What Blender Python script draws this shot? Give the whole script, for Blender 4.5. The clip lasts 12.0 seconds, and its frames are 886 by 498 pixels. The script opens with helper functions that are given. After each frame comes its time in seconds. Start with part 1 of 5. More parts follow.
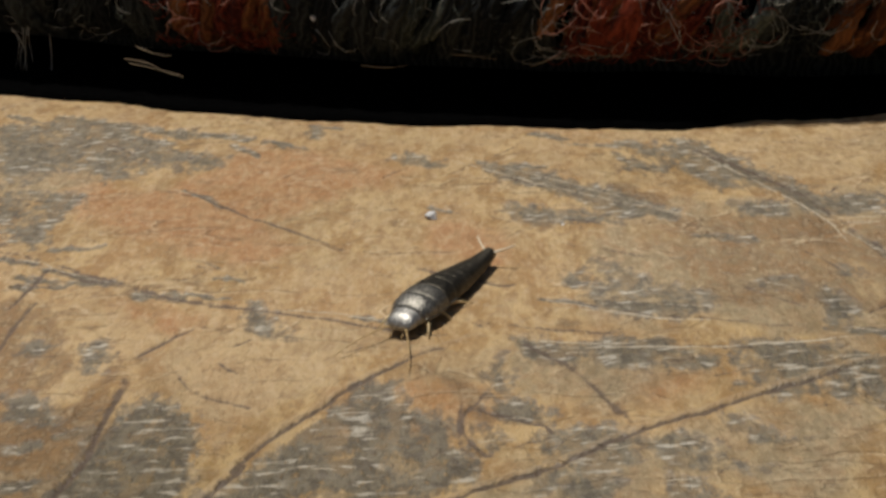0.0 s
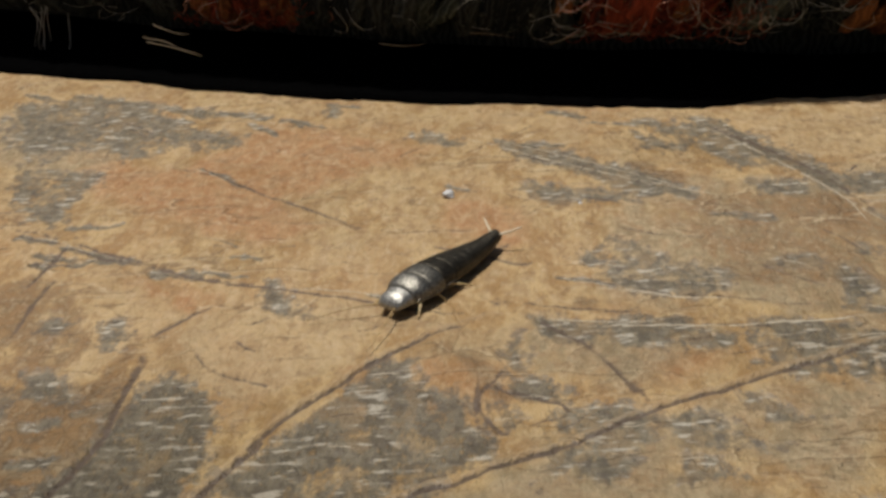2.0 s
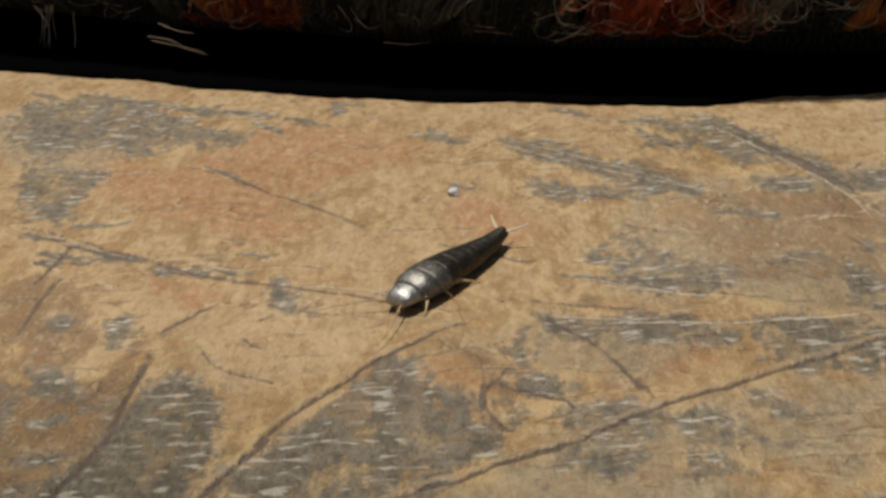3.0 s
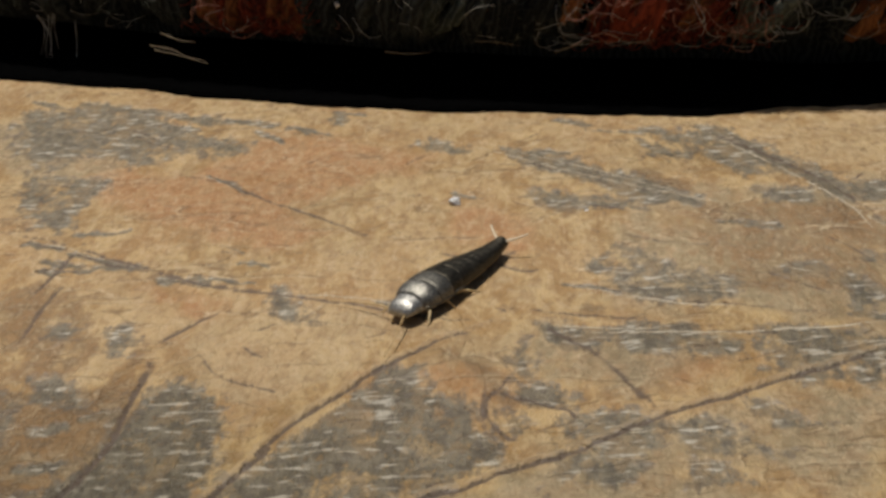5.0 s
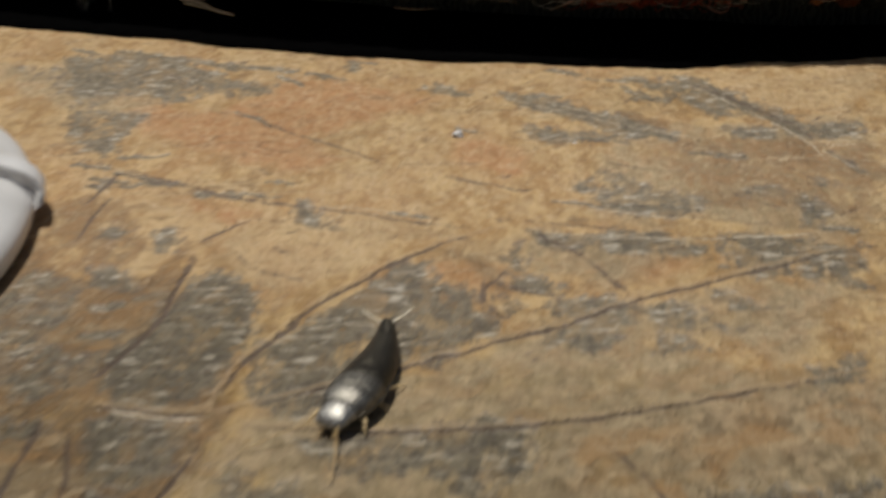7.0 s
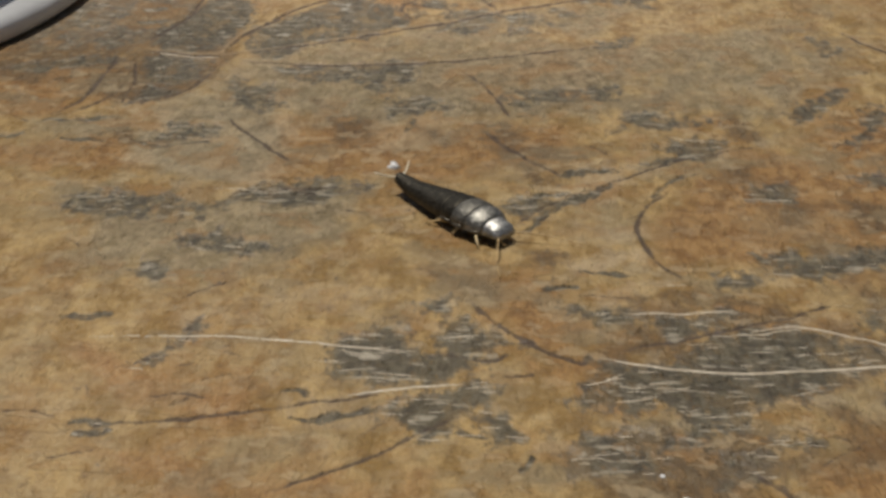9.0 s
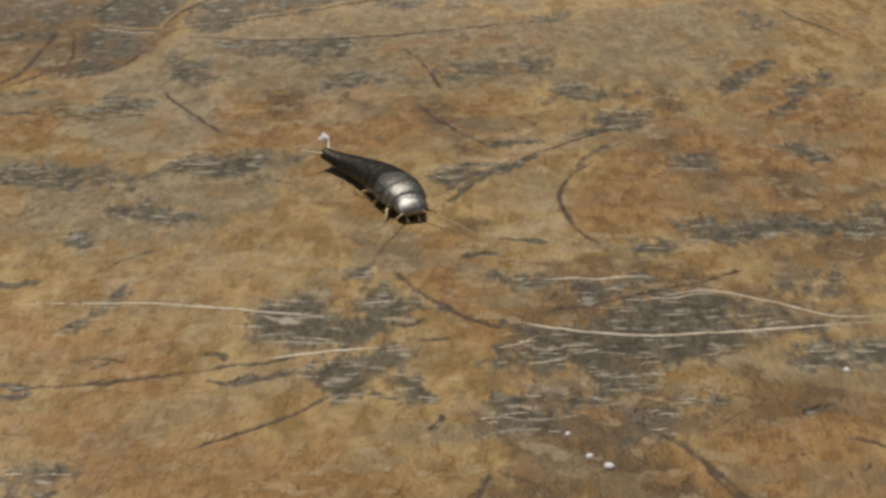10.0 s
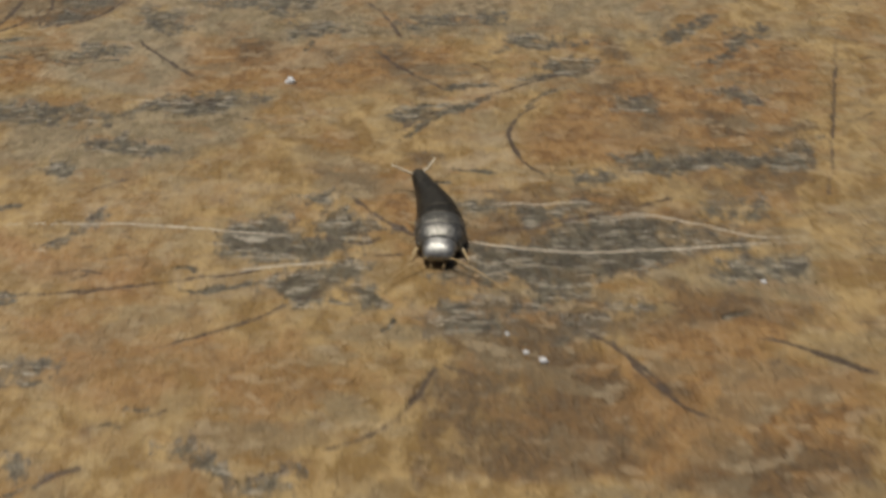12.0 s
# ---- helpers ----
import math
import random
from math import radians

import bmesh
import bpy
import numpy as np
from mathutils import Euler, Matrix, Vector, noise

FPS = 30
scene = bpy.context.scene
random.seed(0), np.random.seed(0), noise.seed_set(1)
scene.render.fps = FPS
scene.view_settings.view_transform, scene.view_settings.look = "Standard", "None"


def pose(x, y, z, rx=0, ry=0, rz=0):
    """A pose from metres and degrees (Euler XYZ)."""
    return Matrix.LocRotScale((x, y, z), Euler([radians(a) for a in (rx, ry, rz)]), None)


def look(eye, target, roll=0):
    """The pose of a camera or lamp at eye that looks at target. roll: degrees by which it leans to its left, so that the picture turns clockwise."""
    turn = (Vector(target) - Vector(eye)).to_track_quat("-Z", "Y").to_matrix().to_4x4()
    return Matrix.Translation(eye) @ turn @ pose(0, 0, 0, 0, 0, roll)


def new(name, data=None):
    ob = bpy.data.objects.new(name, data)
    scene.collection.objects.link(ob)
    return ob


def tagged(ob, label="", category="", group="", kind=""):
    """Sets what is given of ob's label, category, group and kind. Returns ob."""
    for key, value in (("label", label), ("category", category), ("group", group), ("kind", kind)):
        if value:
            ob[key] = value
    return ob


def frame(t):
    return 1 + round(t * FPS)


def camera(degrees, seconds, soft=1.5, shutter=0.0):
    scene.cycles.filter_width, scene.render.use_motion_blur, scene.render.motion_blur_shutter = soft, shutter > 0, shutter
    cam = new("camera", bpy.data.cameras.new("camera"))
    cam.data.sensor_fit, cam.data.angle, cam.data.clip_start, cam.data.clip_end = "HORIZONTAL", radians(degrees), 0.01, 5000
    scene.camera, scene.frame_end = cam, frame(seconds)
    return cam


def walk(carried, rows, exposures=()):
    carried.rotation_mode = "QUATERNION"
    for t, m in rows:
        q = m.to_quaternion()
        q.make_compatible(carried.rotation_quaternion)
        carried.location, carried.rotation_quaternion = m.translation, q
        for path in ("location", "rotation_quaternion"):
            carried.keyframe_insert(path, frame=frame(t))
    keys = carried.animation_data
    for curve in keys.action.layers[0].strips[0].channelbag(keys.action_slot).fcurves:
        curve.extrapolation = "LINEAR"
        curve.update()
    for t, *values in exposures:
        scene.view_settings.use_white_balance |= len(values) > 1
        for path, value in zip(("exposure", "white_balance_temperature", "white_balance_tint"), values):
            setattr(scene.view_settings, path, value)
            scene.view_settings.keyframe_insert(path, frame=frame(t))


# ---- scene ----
# ---- camera and its way ----
MM = 0.001
cam = camera(34.0, 12.0, soft=3.2, shutter=0.5)
walk(cam, [
    (0.0, look((0.00432, -0.08531, 0.04472), (0.00015, 0.00383, 0.00543), -3.792)),
    (0.5, look((0.00434, -0.08540, 0.04451), (-0.00017, 0.00359, 0.00491), -3.911)),
    (1.0, look((0.00440, -0.08532, 0.04466), (-0.00046, 0.00343, 0.00459), -4.016)),
    (1.5, look((0.00433, -0.08536, 0.04471), (-0.00076, 0.00326, 0.00437), -4.078)),
    (2.0, look((0.00450, -0.08524, 0.04456), (-0.00106, 0.00331, 0.00412), -4.172)),
    (2.5, look((0.00448, -0.08537, 0.04460), (-0.00119, 0.00315, 0.00413), -4.202)),
    (3.0, look((0.00432, -0.08554, 0.04457), (-0.00142, 0.00298, 0.00410), -4.223)),
    (5.0, look((0.00422, -0.08560, 0.04447), (-0.00149, 0.00322, 0.00466), -4.083)),
    (5.5, look((0.00415, -0.08564, 0.04449), (-0.00148, 0.00321, 0.00473), -4.114)),
    (6.0, look((0.00419, -0.08572, 0.04446), (-0.00143, 0.00321, 0.00488), -4.077)),
    (6.3, look((0.00449, -0.08620, 0.04342), (-0.00158, 0.00300, 0.00453), -4.000)),
    (6.4, look((0.00503, -0.08768, 0.04452), (-0.00158, 0.00116, 0.00489), -4.569)),
    (6.5, look((0.00469, -0.08907, 0.04429), (-0.00125, -0.00014, 0.00478), -3.727)),
    (6.6, look((0.00446, -0.09024, 0.04414), (-0.00124, -0.00127, 0.00466), -3.565)),
    (6.7, look((0.00382, -0.09121, 0.04380), (-0.00139, -0.00222, 0.00430), -3.047)),
    (6.8, look((0.00453, -0.09311, 0.04346), (-0.00114, -0.00408, 0.00411), -3.262)),
    (6.9, look((0.00505, -0.09644, 0.04469), (-0.00062, -0.00776, 0.00456), -3.337)),
    (7.0, look((0.00375, -0.10134, 0.04471), (-0.00135, -0.01258, 0.00468), -2.850)),
    (7.1, look((0.00259, -0.10453, 0.04381), (-0.00297, -0.01567, 0.00406), -2.735)),
    (7.2, look((0.00029, -0.10885, 0.04484), (-0.00486, -0.02031, 0.00433), -2.005)),
    (7.3, look((0.00039, -0.11236, 0.04530), (-0.00550, -0.02396, 0.00458), -2.492)),
    (7.4, look((-0.00007, -0.11465, 0.04501), (-0.00569, -0.02623, 0.00432), -2.103)),
    (7.5, look((-0.00069, -0.11885, 0.04542), (-0.00649, -0.03061, 0.00434), -2.203)),
    (7.6, look((0.00014, -0.12282, 0.04416), (-0.00595, -0.03441, 0.00352), -2.224)),
    (7.7, look((0.00231, -0.12791, 0.04524), (-0.00410, -0.03984, 0.00391), -2.204)),
    (9.3, look((0.01663, -0.16150, 0.04654), (0.01142, -0.07468, 0.00247), -1.044)),
    (9.5, look((0.01810, -0.16200, 0.04655), (0.01329, -0.07532, 0.00218), -1.156)),
    (10.0, look((0.01825, -0.16194, 0.04635), (0.01442, -0.07545, 0.00150), -1.088)),
    (10.5, look((0.01845, -0.16194, 0.04638), (0.01515, -0.07566, 0.00110), -1.068)),
    (11.0, look((0.01841, -0.16196, 0.04637), (0.01558, -0.07574, 0.00093), -0.880)),
    (11.5, look((0.01847, -0.16192, 0.04636), (0.01596, -0.07578, 0.00076), -0.816)),
    (11.7, look((0.01885, -0.16353, 0.04627), (0.01629, -0.07743, 0.00059), -0.415)),
    (11.8, look((0.01925, -0.16623, 0.04660), (0.01680, -0.08027, 0.00067), -0.462)),
    (11.9, look((0.01953, -0.16842, 0.04622), (0.01725, -0.08236, 0.00046), -0.216)),
    (12.0, look((0.02000, -0.17086, 0.04625), (0.01788, -0.08478, 0.00051), -0.298)),
])

# ---- light: a hard sun from behind the textile, a weak sky ----
SUN = Vector((-0.15, 0.19, 0.97)).normalized()
world = bpy.data.worlds.new("sky")
scene.world = world
world.use_nodes = True
wn, wl = world.node_tree.nodes, world.node_tree.links
sky = wn.new("ShaderNodeTexSky")
sky.sky_type, sky.sun_disc = "NISHITA", False
sky.dust_density = 2.5
sky.sun_elevation = math.asin(SUN.z)
sky.sun_rotation = math.atan2(SUN.x, SUN.y)
wl.new(sky.outputs[0], wn["Background"].inputs[0])
wn["Background"].inputs[1].default_value = 0.05
sun = new("sun", bpy.data.lights.new("sun", "SUN"))
sun.data.energy, sun.data.angle, sun.data.color = 5.0, radians(0.6), (1.0, 0.965, 0.90)
sun.matrix_world = look(SUN * 2, (0, 0, 0))
scene.view_settings.exposure = -0.75


# ---- material helpers ----
class Nodes:
    """Short calls for building one node material."""

    def __init__(self, name):
        self.mat = bpy.data.materials.new(name)
        self.mat.use_nodes = True
        self.tree = self.mat.node_tree
        self.shader = self.tree.nodes["Principled BSDF"]
        self.place = self.add("ShaderNodeTexCoord").outputs["Object"]

    def add(self, kind):
        return self.tree.nodes.new(kind)

    def link(self, value, socket):
        if isinstance(value, (int, float)):
            socket.default_value = value
        elif isinstance(value, (tuple, list)):
            socket.default_value = (*value, 1.0)[: len(socket.default_value)]
        else:
            self.tree.links.new(value, socket)

    def set(self, name, value):
        self.link(value, self.shader.inputs[name])

    def attr(self, name):
        node = self.add("ShaderNodeAttribute")
        node.attribute_name = name
        return node.outputs["Fac"]

    def stretched(self, x, y, z):
        node = self.add("ShaderNodeMapping")
        self.link(self.place, node.inputs["Vector"])
        node.inputs["Scale"].default_value = (x, y, z)
        return node.outputs[0]

    def turned(self, degrees, x, y):
        node = self.add("ShaderNodeMapping")
        self.link(self.place, node.inputs["Vector"])
        node.inputs["Rotation"].default_value = (0, 0, radians(degrees))
        node.inputs["Scale"].default_value = (x, y, 1)
        return node.outputs[0]

    def noise(self, scale, detail=4.0, rough=0.55, at=None):
        node = self.add("ShaderNodeTexNoise")
        self.link(at or self.place, node.inputs["Vector"])
        node.inputs["Scale"].default_value = scale
        node.inputs["Detail"].default_value = detail
        node.inputs["Roughness"].default_value = rough
        return node.outputs["Fac"]

    def math(self, what, a, b=0.0, c=0.0):
        node = self.add("ShaderNodeMath")
        node.operation = what
        for n, v in enumerate((a, b, c)):
            self.link(v, node.inputs[n])
        return node.outputs[0]

    def step(self, value, low, high, to_low=0.0, to_high=1.0):
        node = self.add("ShaderNodeMapRange")
        node.interpolation_type = "SMOOTHSTEP"
        for n, v in enumerate((value, low, high, to_low, to_high)):
            self.link(v, node.inputs[n])
        return node.outputs[0]

    def mix(self, fac, a, b):
        node = self.add("ShaderNodeMix")
        node.data_type = "RGBA"
        self.link(fac, node.inputs["Factor"])
        self.link(a, node.inputs["A"])
        self.link(b, node.inputs["B"])
        return node.outputs["Result"]

    def bump(self, height, distance, strength=1.0):
        node = self.add("ShaderNodeBump")
        self.link(strength, node.inputs["Strength"])
        node.inputs["Distance"].default_value = distance
        self.link(height, node.inputs["Height"])
        self.link(node.outputs[0], self.shader.inputs["Normal"])

    def jitter(self):
        return self.add("ShaderNodeObjectInfo").outputs["Random"]


def slate_surface():
    """Iron-stained slate: a tan skin, ochre, umber and drab stains, grey stone where the skin is gone."""
    n = Nodes("rusty_slate")
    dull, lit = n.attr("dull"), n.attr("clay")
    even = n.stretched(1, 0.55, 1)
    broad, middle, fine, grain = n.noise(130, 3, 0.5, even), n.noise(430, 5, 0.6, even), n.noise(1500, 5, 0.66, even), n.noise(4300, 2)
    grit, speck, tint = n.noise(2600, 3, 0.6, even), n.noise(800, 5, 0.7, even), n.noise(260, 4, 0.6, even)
    # the skin, paler far off and golden brown near by, light falloff included
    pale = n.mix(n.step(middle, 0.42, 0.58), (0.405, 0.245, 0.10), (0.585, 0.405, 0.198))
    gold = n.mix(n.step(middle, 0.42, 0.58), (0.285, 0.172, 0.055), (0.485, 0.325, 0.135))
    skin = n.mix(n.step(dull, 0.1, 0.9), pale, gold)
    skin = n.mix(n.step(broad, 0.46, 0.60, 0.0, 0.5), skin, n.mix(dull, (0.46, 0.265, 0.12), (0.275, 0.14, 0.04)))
    skin = n.mix(n.step(tint, 0.50, 0.56, 0.0, 0.55), skin, n.mix(dull, (0.575, 0.41, 0.215), (0.43, 0.305, 0.14)))
    ochre = n.math("MULTIPLY_ADD", n.math("SUBTRACT", middle, 0.5), 1.6, n.attr("ochre"))
    skin = n.mix(n.step(ochre, -0.1, 0.65, 0.0, 0.88), skin, n.mix(dull, n.mix(n.step(speck, 0.42, 0.58), (0.42, 0.205, 0.085), (0.60, 0.345, 0.17)), n.mix(n.step(speck, 0.42, 0.58), (0.215, 0.105, 0.033), (0.41, 0.225, 0.078))))
    skin = n.mix(n.step(n.math("MULTIPLY_ADD", n.math("SUBTRACT", speck, 0.5), 1.8, lit), 0.1, 0.8, 0.0, 0.75), skin, n.mix(dull, (0.60, 0.425, 0.225), (0.50, 0.375, 0.225)))
    drab = n.math("MULTIPLY_ADD", n.math("SUBTRACT", tint, 0.5), 1.8, n.attr("drab"))
    skin = n.mix(n.step(drab, -0.1, 0.65, 0.0, 0.75), skin, n.mix(n.step(speck, 0.42, 0.58), n.mix(dull, (0.32, 0.25, 0.15), (0.17, 0.14, 0.082)), n.mix(dull, (0.50, 0.385, 0.24), (0.37, 0.305, 0.195))))
    umber = n.math("MULTIPLY_ADD", n.math("SUBTRACT", speck, 0.5), 1.6, n.math("MULTIPLY_ADD", n.math("SUBTRACT", tint, 0.5), 1.2, n.attr("umber")))
    skin = n.mix(n.step(umber, -0.1, 0.55, 0.0, 0.88), skin, n.mix(n.step(fine, 0.42, 0.58), n.mix(dull, (0.15, 0.088, 0.041), (0.08, 0.049, 0.025)), n.mix(dull, (0.29, 0.17, 0.078), (0.19, 0.113, 0.047))))
    # thin shells split off along the grain
    lip = 0.0
    for size, low, amount, shell in ((150, 0.52, 0.6, (0.25, 0.19, 0.105)), (260, 0.54, 0.6, (0.335, 0.185, 0.068)), (420, 0.55, 0.32, (0.17, 0.12, 0.065)), (560, 0.55, 0.35, (0.57, 0.44, 0.265))):
        leaf = n.noise(size, 4, 0.56, n.stretched(0.85, 1.1, 2))
        lot = n.math("MULTIPLY_ADD", n.math("MULTIPLY", dull, n.step(broad, 0.40, 0.56, 0.35, 1.0)), 0.8, 0.2)
        skin = n.mix(n.math("MULTIPLY", n.step(leaf, low, low + 0.05, 0.0, amount), lot), skin, shell)
        lip = n.math("MAXIMUM", lip, n.math("MULTIPLY", n.step(leaf, low - 0.01, low + 0.04), lot))
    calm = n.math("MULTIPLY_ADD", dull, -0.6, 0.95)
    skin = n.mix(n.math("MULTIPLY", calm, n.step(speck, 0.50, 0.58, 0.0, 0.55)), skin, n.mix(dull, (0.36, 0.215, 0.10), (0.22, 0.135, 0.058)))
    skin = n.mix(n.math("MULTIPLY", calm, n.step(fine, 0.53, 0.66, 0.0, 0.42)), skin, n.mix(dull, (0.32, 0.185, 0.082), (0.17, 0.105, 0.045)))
    # pale speckle of the skin, with sun sparkle painted into its brightest grains
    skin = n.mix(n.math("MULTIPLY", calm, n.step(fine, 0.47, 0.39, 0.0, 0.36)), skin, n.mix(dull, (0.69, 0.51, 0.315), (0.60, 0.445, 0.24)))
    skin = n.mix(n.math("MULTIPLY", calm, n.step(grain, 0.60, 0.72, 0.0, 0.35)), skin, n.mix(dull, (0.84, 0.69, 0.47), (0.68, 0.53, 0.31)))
    # hair cracks, pale glint painted on the lip, in bundles that come and go
    hair, glint = 0.0, 0.0
    thin = n.math("MULTIPLY_ADD", dull, -0.85, 0.95)
    for degrees, size, there in ((28, 150, 0.50), (-12, 210, 0.52), (64, 130, 0.53), (8, 330, 0.51)):
        wave = n.noise(size, 2.5, 0.5, n.turned(degrees, 0.32, 1.0))
        bundle = n.step(n.noise(95 + size * 0.2, 3, 0.6, n.turned(degrees, 0.7, 1.0)), there, there + 0.06)
        hair = n.math("MAXIMUM", hair, n.math("MULTIPLY", bundle, n.step(n.math("ABSOLUTE", n.math("SUBTRACT", wave, 0.5)), 0.009, 0.001)))
        glint = n.math("MAXIMUM", glint, n.math("MULTIPLY", bundle, n.step(n.math("ABSOLUTE", n.math("SUBTRACT", wave, 0.514)), 0.008, 0.001)))
    skin = n.mix(n.math("MULTIPLY", thin, n.math("MULTIPLY", hair, n.step(fine, 0.40, 0.56, 0.1, 0.7))), skin, n.mix(dull, (0.22, 0.135, 0.07), (0.12, 0.075, 0.038)))
    skin = n.mix(n.math("MULTIPLY", thin, n.math("MULTIPLY", glint, n.step(grit, 0.40, 0.58, 0.05, 0.6))), skin, n.mix(dull, (0.74, 0.58, 0.38), (0.56, 0.43, 0.25)))
    # the grey stone under it
    broken = n.math("MULTIPLY_ADD", n.math("SUBTRACT", speck, 0.5), 2.6, n.attr("worn"))
    broken = n.math("MULTIPLY_ADD", n.math("SUBTRACT", fine, 0.5), 1.8, broken)
    broken = n.math("MULTIPLY_ADD", n.math("SUBTRACT", tint, 0.5), 2.0, broken)
    rim = n.math("MULTIPLY", n.step(broken, 0.0, 0.2), n.step(broken, 0.5, 0.25))
    mask = n.math("MULTIPLY", n.step(broken, -0.12, 0.68), n.step(grit, 0.58, 0.70, 0.92, 0.4))
    scratch = n.noise(1.0, 3, 0.5, n.stretched(520, 1700, 900))
    grey = n.mix(n.step(speck, 0.42, 0.58), n.mix(dull, (0.15, 0.128, 0.091), (0.08, 0.069, 0.045)), n.mix(dull, (0.265, 0.227, 0.163), (0.15, 0.128, 0.084)))
    grey = n.mix(n.step(fine, 0.50, 0.58, 0.0, 0.65), grey, n.mix(dull, (0.145, 0.12, 0.092), (0.058, 0.05, 0.038)))
    grey = n.mix(n.step(middle, 0.52, 0.60, 0.0, 0.55), grey, n.mix(dull, (0.34, 0.235, 0.13), (0.20, 0.135, 0.063)))
    # scratches, their white glints put into the colour
    grey = n.mix(n.math("MULTIPLY", n.step(scratch, 0.56, 0.64, 0.0, 0.8), n.step(tint, 0.44, 0.54, 0.15, 1.0)), grey, n.mix(dull, (0.70, 0.64, 0.53), (0.42, 0.365, 0.27)))
    colour = n.mix(n.math("MULTIPLY", rim, n.step(fine, 0.42, 0.58, 0.05, 0.4)), n.mix(mask, skin, grey), n.mix(dull, (0.15, 0.115, 0.085), (0.08, 0.064, 0.045)))
    colour = n.mix(n.step(n.math("MULTIPLY_ADD", n.math("SUBTRACT", fine, 0.5), 0.9, n.attr("ridge")), 0.3, 0.9, 0.0, 0.35), colour, n.mix(n.step(fine, 0.42, 0.58), (0.44, 0.30, 0.165), (0.58, 0.43, 0.26)))
    dark = n.step(n.math("MULTIPLY_ADD", n.math("SUBTRACT", fine, 0.5), 1.6, n.math("MULTIPLY_ADD", n.math("SUBTRACT", speck, 0.5), 0.8, n.attr("crease"))), 0.15, 0.8, 0.0, 0.88)
    colour = n.mix(dark, colour, n.mix(dull, (0.15, 0.105, 0.075), (0.085, 0.058, 0.04)))
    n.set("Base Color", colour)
    n.set("Roughness", n.math("MULTIPLY_ADD", mask, -0.1, n.step(fine, 0.3, 0.7, 0.42, 0.62)))
    n.set("Specular IOR Level", 0.35)
    height = n.math("MULTIPLY_ADD", fine, 0.9, n.math("MULTIPLY", grit, 0.35))
    height = n.math("MULTIPLY_ADD", speck, 1.1, height)
    height = n.math("MULTIPLY_ADD", middle, 1.5, height)
    height = n.math("MULTIPLY_ADD", broad, 2.2, height)
    height = n.math("MULTIPLY_ADD", lip, 0.25, height)
    height = n.math("MULTIPLY_ADD", mask, -0.3, height)
    height = n.math("MULTIPLY_ADD", n.math("MULTIPLY", hair, thin), -0.5, height)
    n.bump(height, 0.0006, n.math("MULTIPLY_ADD", dull, 0.3, 0.6))
    return n.mat


def pale_material():
    return plain("pale_mineral", (0.66, 0.57, 0.43), (0.46, 0.37, 0.255), 900, 0.5, 0.0, 0.00005)


def plain(name, a, b, scale, rough, metal=0.0, bump=0.0, detail=4.0):
    n = Nodes(name)
    fac = n.noise(scale, detail, 0.6)
    n.set("Base Color", n.mix(n.step(fac, 0.32, 0.68), a, b))
    n.set("Roughness", rough)
    n.set("Metallic", metal)
    if bump:
        n.bump(n.noise(scale * 2.3, 3), bump)
    return n.mat


def scale_material(name, low, high, smooth):
    n = Nodes(name)
    fine = n.noise(1.0, 3, 0.6, n.stretched(5200, 9000, 9000))
    mottle = n.noise(1500, 3, 0.6)
    colour = n.mix(n.step(fine, 0.35, 0.7), low, high)
    colour = n.mix(n.step(mottle, 0.45, 0.7, 0, 0.6), colour, low)
    n.set("Base Color", colour)
    n.set("Metallic", 0.85)
    n.set("Roughness", n.step(fine, 0.3, 0.7, smooth, smooth + 0.12))
    n.bump(n.math("ADD", fine, mottle), 0.00005, 0.8)
    return n.mat


def yarn_material(name, a, b):
    n = Nodes(name)
    twist = n.add("ShaderNodeTexWave")
    twist.inputs["Scale"].default_value = 420
    twist.inputs["Distortion"].default_value = 11.0
    n.link(n.place, twist.inputs["Vector"])
    fuzz = n.noise(3800, 4, 0.7)
    fac = n.math("MULTIPLY_ADD", n.math("SUBTRACT", n.jitter(), 0.5), 0.5, n.math("MULTIPLY_ADD", fuzz, 0.6, n.math("MULTIPLY", twist.outputs["Fac"], 0.3)))
    n.set("Base Color", n.mix(n.step(fac, 0.2, 0.75), a, b))
    n.set("Roughness", 0.85)
    n.set("Specular IOR Level", 0.15)
    n.bump(n.math("ADD", fuzz, twist.outputs["Fac"]), 0.0003)
    return n.mat


SLATE = slate_surface()
PALE = pale_material()
# scales in four brightnesses by plate, the front highlight partly put into the colour
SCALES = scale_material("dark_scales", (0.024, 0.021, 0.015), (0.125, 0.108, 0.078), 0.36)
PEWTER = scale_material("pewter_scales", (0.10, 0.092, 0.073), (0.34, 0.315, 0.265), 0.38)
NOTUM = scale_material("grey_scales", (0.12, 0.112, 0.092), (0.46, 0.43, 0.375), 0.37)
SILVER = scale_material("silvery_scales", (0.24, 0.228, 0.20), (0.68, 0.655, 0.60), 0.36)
BELLY = plain("amber_skin", (0.46, 0.30, 0.13), (0.60, 0.43, 0.20), 2500, 0.45)
LIMB = plain("pale_limb", (0.56, 0.39, 0.17), (0.72, 0.57, 0.31), 3000, 0.4)
BRISTLE = plain("straw_bristle", (0.80, 0.68, 0.46), (0.88, 0.80, 0.62), 3000, 0.4)
EYE = plain("black_eye", (0.01, 0.01, 0.01), (0.02, 0.02, 0.02), 3000, 0.3)
CUP_WHITE = plain("white_enamel", (0.79, 0.78, 0.76), (0.62, 0.61, 0.585), 90, 0.36, 0.0, 0.00005)
# the cup's white made darker and warmer: its shaded side put into the colour
CUP_SHADED = plain("shaded_enamel", (0.60, 0.545, 0.47), (0.53, 0.475, 0.405), 90, 0.6, 0.0, 0.00005)
